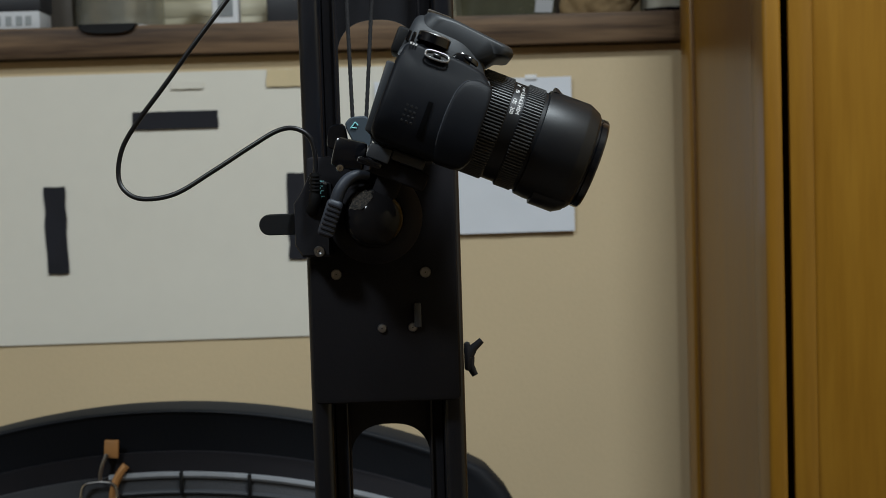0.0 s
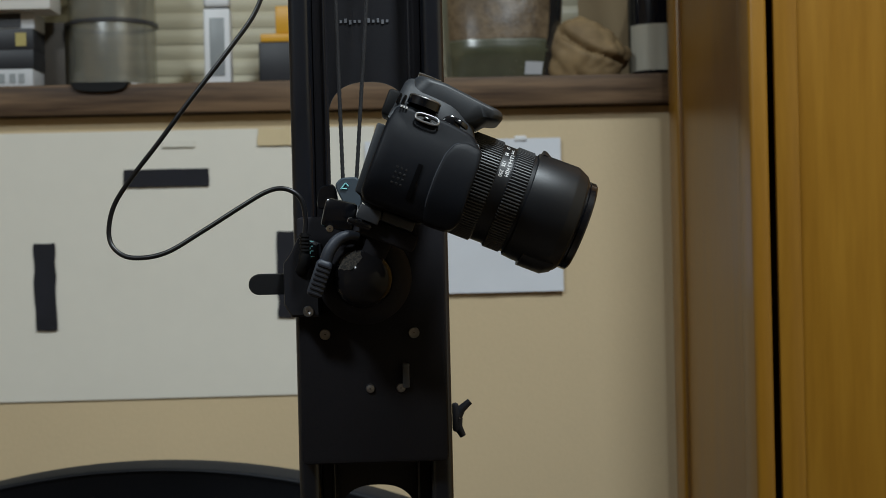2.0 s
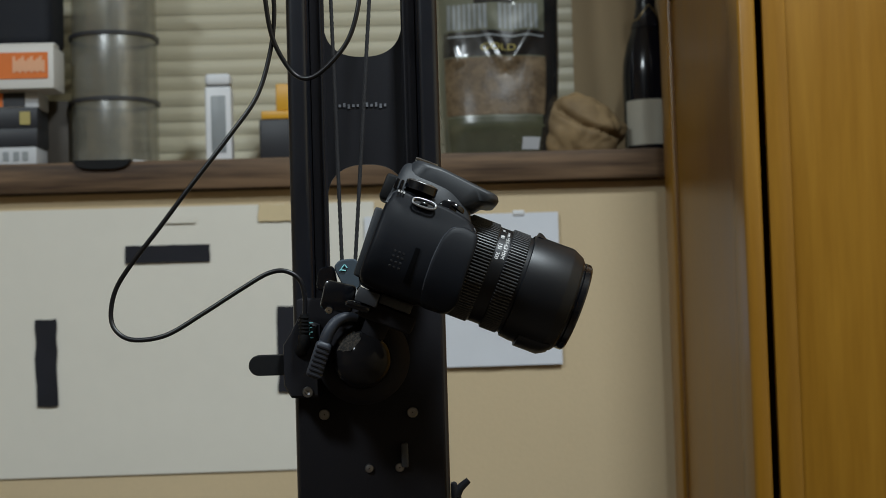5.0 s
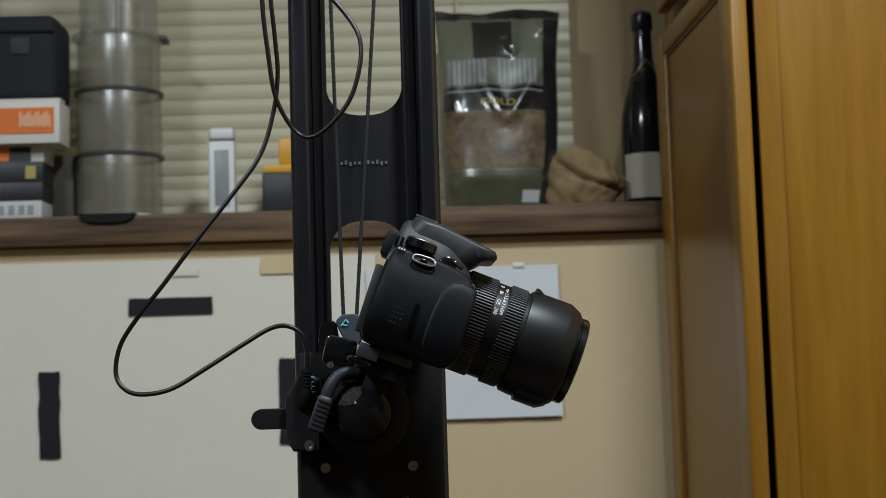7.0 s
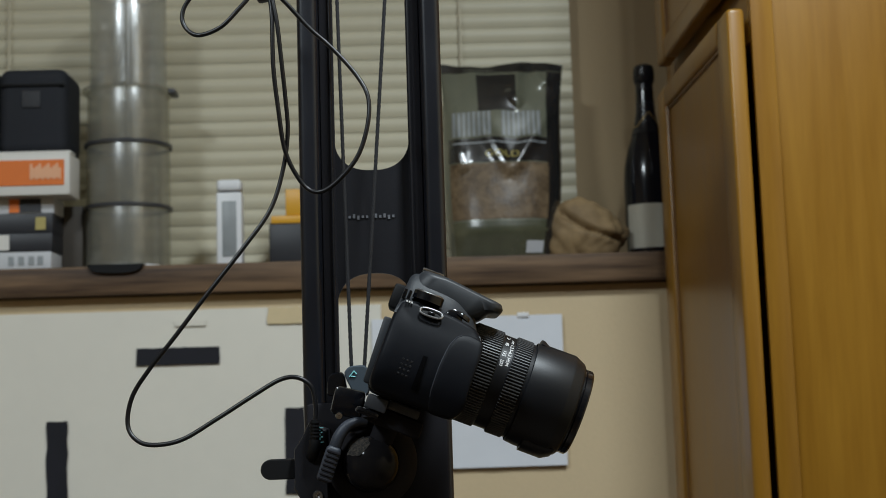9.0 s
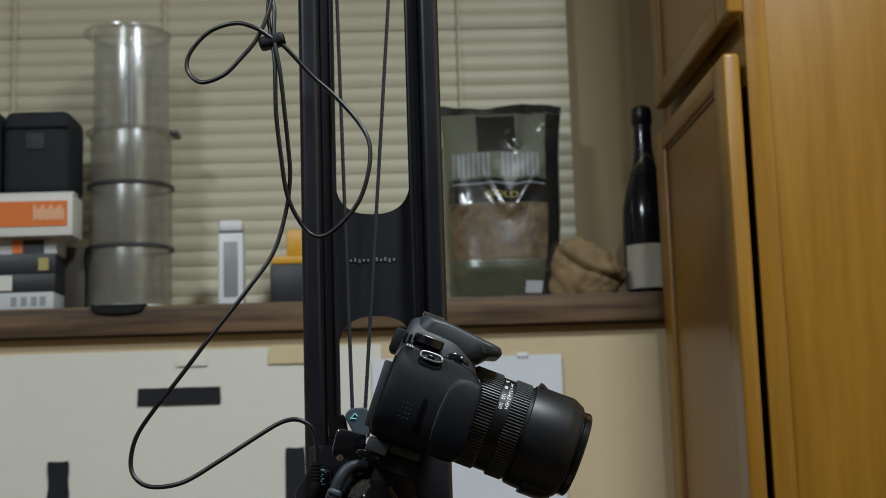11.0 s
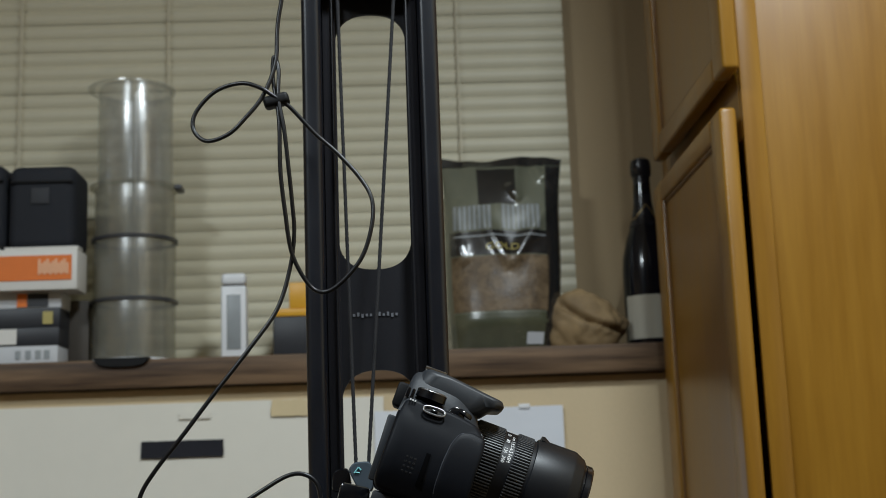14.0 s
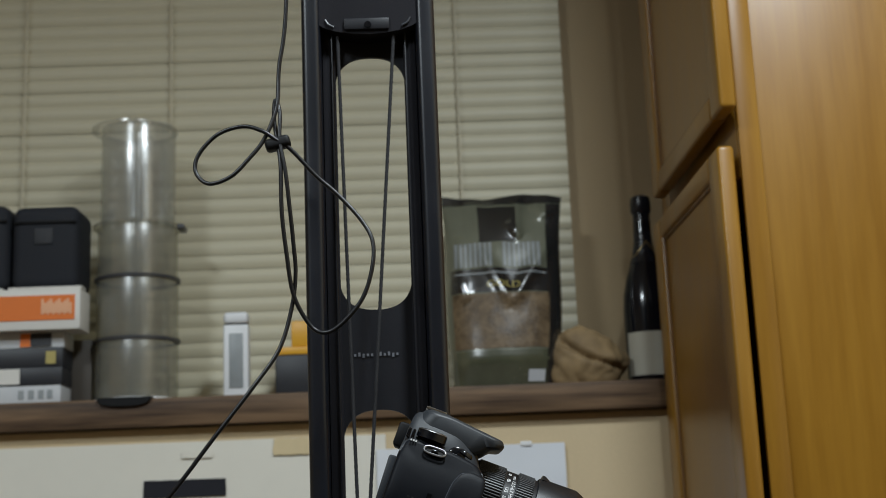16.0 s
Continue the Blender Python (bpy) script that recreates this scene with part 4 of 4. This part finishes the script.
yb = thing("yellow_tool_box", (-0.165, 1.99, TOP), "small black box with a stepped yellow top", "box")
part("base", box((-0.2045, 1.972, TOP), (-0.100, 2.04, 1.2800), 0.003), M_DARKBOX, yb)
bm = box((-0.2015, 1.974, 1.2801), (-0.103, 2.038, 1.2925), 0.002)
box((-0.1790, 1.976, 1.2926), (-0.108, 2.036, 1.3335), 0.002, bm=bm)
part("top", bm, M_YEL, yb, "bright yellow stepped top")

# the feed bag: one pillow surface, with printed panels lying on it
bag = thing("feed_bag", (0.155, 1.99, TOP), "glossy olive feed bag with a clear window of brown pellets", "bag")


FOLDS = [(-0.44, 0.70, 0.12, 0.40, 0.0068, 0.11), (0.06, 0.40, 0.92, 0.78, 0.0074, 0.12), (-0.84, 0.78, -0.72, 0.46, 0.0080, 0.12), (-0.98, 0.58, -0.64, 0.42, 0.0085, 0.15), (0.26, 0.99, 0.22, 0.76, 0.0064, 0.10), (0.04, 0.85, 0.32, 0.75, 0.0056, 0.09), (0.52, 0.97, 0.74, 0.86, 0.0060, 0.09), (0.98, 0.96, 0.70, 0.87, 0.0056, 0.09)]


def bag_at(u, v, off=0.0, side=-1):
    w = 0.080 + 0.026 * v ** 1.5 + 0.006 * math.sin(v * 5.2)
    fat = 0.040 * (1 - v ** 3.2) * min(1, 0.45 + 4 * v)
    crease = 0.0026 * noise.noise((u * 2.0 + 3, v * 3.4, side)) + 0.0007 * noise.noise((u * 6, v * 11, 5 + side))
    fold = 0.0
    for u0, v0, u1, v1, deep, wide in FOLDS:
        # a rounded ridge from one point of the film to another, fading out at both ends
        du, dv = u1 - u0, (v1 - v0) * 3.2
        pu, pv = u - u0, (v - v0) * 3.2
        k = (pu * du + pv * dv) / (du * du + dv * dv)
        d = abs(pu * dv - pv * du) / math.hypot(du, dv)
        fold -= deep * math.exp(-(d / wide) ** 2) * max(0.0, min(1, 5 * k, 5 * (1 - k)))
    edge = max(0.0, 1 - abs(u) ** 2.4) ** 0.55
    x = 0.154 + u * w + 0.011 * v
    y = 1.982 + 0.056 * v ** 1.5 + side * (fat * edge + 0.0012 + off) + crease * edge * (0.3 + v) + fold * (side < 0) * edge
    z = TOP + 0.0005 + v * 0.326 + 0.004 * noise.noise((u * 3, v * 2, 9)) * v + (0.004 * math.sin(u * 4.0) if v > 0.97 else 0)
    return (x, y, z)


def patch(u0, u1, v0, v1, off, nu=24, nv=24, side=-1, bm=None):
    bm = bm or bmesh.new()
    g = [[bm.verts.new(bag_at(u0 + (u1 - u0) * i / nu, v0 + (v1 - v0) * j / nv, off, side)) for i in range(nu + 1)] for j in range(nv + 1)]
    for j in range(nv):
        for i in range(nu):
            bm.faces.new((g[j][i], g[j][i + 1], g[j + 1][i + 1], g[j + 1][i]))
    return bm


bm = patch(-1, 1, 0, 1, 0, 120, 130)
patch(-1, 1, 0, 1, 0, 120, 130, 1, bm)
part("film", bm, M_BAGF, bag, angle=70)
part("top_band", patch(-0.98, 0.98, 0.955, 0.998, 0.0008, 40, 4), M_BAGK, bag, "black top band", angle=70)
part("side_band", patch(0.74, 0.985, 0.02, 0.95, 0.0008, 8, 50), M_BAGK, bag, "black side band", angle=70)
part("crest_panel", patch(-0.42, 0.22, 0.74, 0.94, 0.0008, 50, 40), M_BAGK, bag, "black crest panel", angle=70)
part("name_band", patch(-0.92, 0.80, 0.475, 0.596, 0.0008, 90, 24), M_BAGK, bag, "black band", angle=70)
part("pellet_window", patch(-0.90, 0.76, 0.195, 0.468, 0.0008, 70, 50), M_CORN, bag, "clear window showing brown pellets", angle=70)
part("lower_panel", patch(-0.90, 0.78, 0.010, 0.185, 0.0008, 40, 8), M_BAGL, bag, angle=70)
part("tag", patch(0.40, 0.72, 0.035, 0.090, 0.0016, 10, 4), M_GREYCARD, bag, "pale grey tag", angle=70)
for k in range(9):
    if k == 4:
        continue
    u = -0.86 + 0.168 * k
    bm = patch(u, u + 0.056, 0.606, 0.735, 0.0010, 4, 20)
    patch(u + 0.084, u + 0.140, 0.606, 0.735, 0.0010, 4, 20, bm=bm)
    part("printed_mark", bm, M_BAGT, bag, "tall silver printed mark", angle=70)
bm = lettering("GOLD", 0.0155)
for v in bm.verts:
    v.co = bag_at(-0.035 + v.co.x * 1.25 / 0.092, 0.512 + v.co.y / 0.326, 0.0018)
part("lettering", bm, M_BAGG, bag, "gold printed word", angle=70)
part("gold_line", patch(-0.86, 0.72, 0.566, 0.574, 0.0016, 40, 2), M_BAGT, bag, angle=70)

# crumpled paper lump
bm = bmesh.new()
bmesh.ops.create_icosphere(bm, subdivisions=5, radius=1.0)
for v in bm.verts:
    p = v.co.copy()
    d = 1 + 0.16 * noise.noise(p * 1.6 + Vector((4, 1, 7))) + 0.15 * (abs(noise.noise(p * 2.2)) - 0.15) - 0.035 * abs(noise.noise(p * 6 + Vector((2, 2, 2)))) - 0.30 * math.exp(-((p.z - 0.15 + 0.5 * p.x) / 0.09) ** 2) * max(0, -p.y) * (p.x > -0.75)
    v.co = Vector((p.x * 0.062 * d, p.y * 0.045 * d, max(p.z * 0.052 * d * (1.05 - 0.32 * p.x), -0.038)))
bm.transform(Matrix.Translation((0.2850, 1.985, TOP + 0.038)))
solid("paper_lump", bm, M_KRAFT, "crumpled brown kraft paper lump on the ledge", "paper", angle=60)

bt = thing("wine_bottle", (0.3920, 2.02, TOP), "dark sparkling wine bottle with a cream label", "bottle")
BC = Matrix.Translation((0.3920, 2.02, TOP + 0.0005))
part("glass_body", lathe([(0.020, 0.004), (0.034, 0.0), (0.0385, 0.004), (0.0392, 0.02), (0.0392, 0.125), (0.0375, 0.150), (0.0310, 0.178), (0.0235, 0.200), (0.0182, 0.216), (0.0150, 0.235), (0.0135, 0.290)], BC, 56), M_BOTTLE, bt)
part("neck_foil", lathe([(0.0200, 0.2125), (0.0155, 0.236), (0.0140, 0.262), (0.0140, 0.284), (0.0165, 0.287), (0.0170, 0.303), (0.0155, 0.312), (0.010, 0.3155), (0.0005, 0.316)], BC, 40), M_FOIL, bt)
def neck(z):
    return 0.0235 - (z - 0.200) * 0.33 if z < 0.216 else 0.0186 - (z - 0.216) * 0.16


bm = bmesh.new()
g = []
for k in range(61):
    t = -math.pi + 2 * math.pi * k / 60
    low, high = 0.2020, 0.2140 + 0.0230 * max(0.0, 1 - abs(t - 0.1) / 1.0)
    g.append([bm.verts.new((0.3920 + (neck(z) + 0.0012) * math.sin(t), 2.02 - (neck(z) + 0.0012) * math.cos(t), TOP + z)) for z in (low, low + (high - low) * 0.33, low + (high - low) * 0.66, high)])
for a, b in zip(g, g[1:]):
    for k in range(3):
        bm.faces.new((a[k], b[k], b[k + 1], a[k + 1]))
cl = part("collar_label", bm, M_FOIL, bt, "dark neck collar edged with gold")
part("gold_edge", tube([v for v in (Vector((0.3920 + (neck(zz) + 0.0014) * math.sin(t), 2.02 - (neck(zz) + 0.0014) * math.cos(t), TOP + zz)) for t, zz in ((-math.pi + 2 * math.pi * k / 60, 0.2140 + 0.0230 * max(0.0, 1 - abs(-math.pi + 2 * math.pi * k / 60 - 0.1) / 1.0)) for k in range(61)))], 0.0010, 6), M_GOLD, cl)
bm = bmesh.new()
g = [[bm.verts.new((0.392 + 0.0396 * math.sin(a), 2.02 - 0.0396 * math.cos(a), TOP + z)) for a in [radians(-70 + 5 * i) for i in range(29)]] for z in (0.018, 0.052, 0.087)]
for j in range(2):
    for i in range(28):
        bm.faces.new((g[j][i], g[j][i + 1], g[j + 1][i + 1], g[j + 1][i]))
part("label", bm, M_LABEL, bt)

# ---------- padded chair in front of the wall ----------
ch = thing("padded_chair", (-0.29, 1.50, 0), "black padded chair with an arched backrest", "chair")


def arch(dx):
    return -0.60 * dx * dx - 16.0 * max(0, abs(dx) - 0.352) ** 2


def back_outline(inset, top, bottom, w):
    pts = []
    for k in range(41):
        dx = -w + 2 * w * k / 40
        pts.append((-0.29 + dx, top - inset + arch(dx)))
    pts += [(-0.29 + w, bottom), (-0.29 - w, bottom)]
    return pts


rim = back_outline(0.0, 0.7385, 0.34, 0.405)
pad = slab(rim, [(1.4885, 0.900), (1.4862, 0.930), (1.4852, 0.955), (1.4858, 0.975), (1.4885, 0.990), (1.4950, 1.0), (1.530, 1.0), (1.545, 0.99), (1.550, 0.97)])
part("backrest", pad, M_LEATHER, ch, angle=60)
# shade below the padded rim, set in as a matt black panel
inner = back_outline(0.056, 0.748, 0.36, 0.335)
part("inner_panel", slab(inner, [(1.4825, 0.985), (1.4845, 1.0), (1.4890, 1.0)]), M_MATTE, ch, angle=60)
part("cloth_panel", slab(back_outline(0.080, 0.748, 0.36, 0.310), [(1.4775, 0.985), (1.4795, 1.0), (1.4830, 1.0)]), M_GREYFAB, ch, angle=60)
pts = [Vector((-0.29 + dx, 1.4775, 0.667 + arch(dx))) for dx in [-0.055 + 0.345 * k / 40 for k in range(41)]]
part("piping", tube(pts, 0.0040, 8), M_PIPE, ch)
pts = [Vector((p.x, 1.4770, p.z - 0.019)) for p in pts]
part("piping", tube(pts, 0.003, 8), M_GREY, ch)
for dx in (0.025, 0.100, 0.180):
    z = 0.667 + arch(dx)
    part("stitch_tab", box((-0.29 + dx - 0.002, 1.472, z - 0.022), (-0.29 + dx + 0.002, 1.478, z + 0.004), 0.001), M_RUB, ch)
part("seat", box((-0.62, 1.13, 0.40), (0.04, 1.53, 0.50), 0.03, 4), M_LEATHER, ch)
for x in (-0.57, -0.01):
    for y in (1.19, 1.50):
        part("leg", cyl((x, y, 0), (x, y, 0.41), 0.018, 0.022, 16), M_GLOSSB, ch)

# strap with clasp hanging on the backrest
st = thing("bag_strap", (-0.345, 1.478, 0.66), "tan leather strap end with a metal clasp", "strap")
part("leather_tab", box((-0.0075, -0.0025, -0.010), (0.0085, 0.0025, 0.010), 0.0015, m=pose(-0.341, 1.4755, 0.6985, 0, 4, 0)), M_TANL, st)
part("leather_strap", tube(smooth_line([(-0.325, 1.4735, 0.680), (-0.332, 1.472, 0.671), (-0.338, 1.472, 0.659), (-0.341, 1.473, 0.645)]), 0.0045, 8), M_TANL, st)
part("hook", tube(smooth_line([(-0.345, 1.471, 0.694), (-0.349, 1.468, 0.684), (-0.352, 1.468, 0.674), (-0.353, 1.469, 0.664)]), 0.0022, 8), M_STEEL, st)
part("clasp_ring", tube(smooth_line([(-0.353, 1.467, 0.664), (-0.368, 1.467, 0.662), (-0.373, 1.467, 0.654), (-0.372, 1.467, 0.642), (-0.355, 1.467, 0.638), (-0.337, 1.467, 0.642), (-0.335, 1.467, 0.654), (-0.340, 1.467, 0.662), (-0.353, 1.467, 0.664)]), 0.0020, 8), M_CHROME, st)
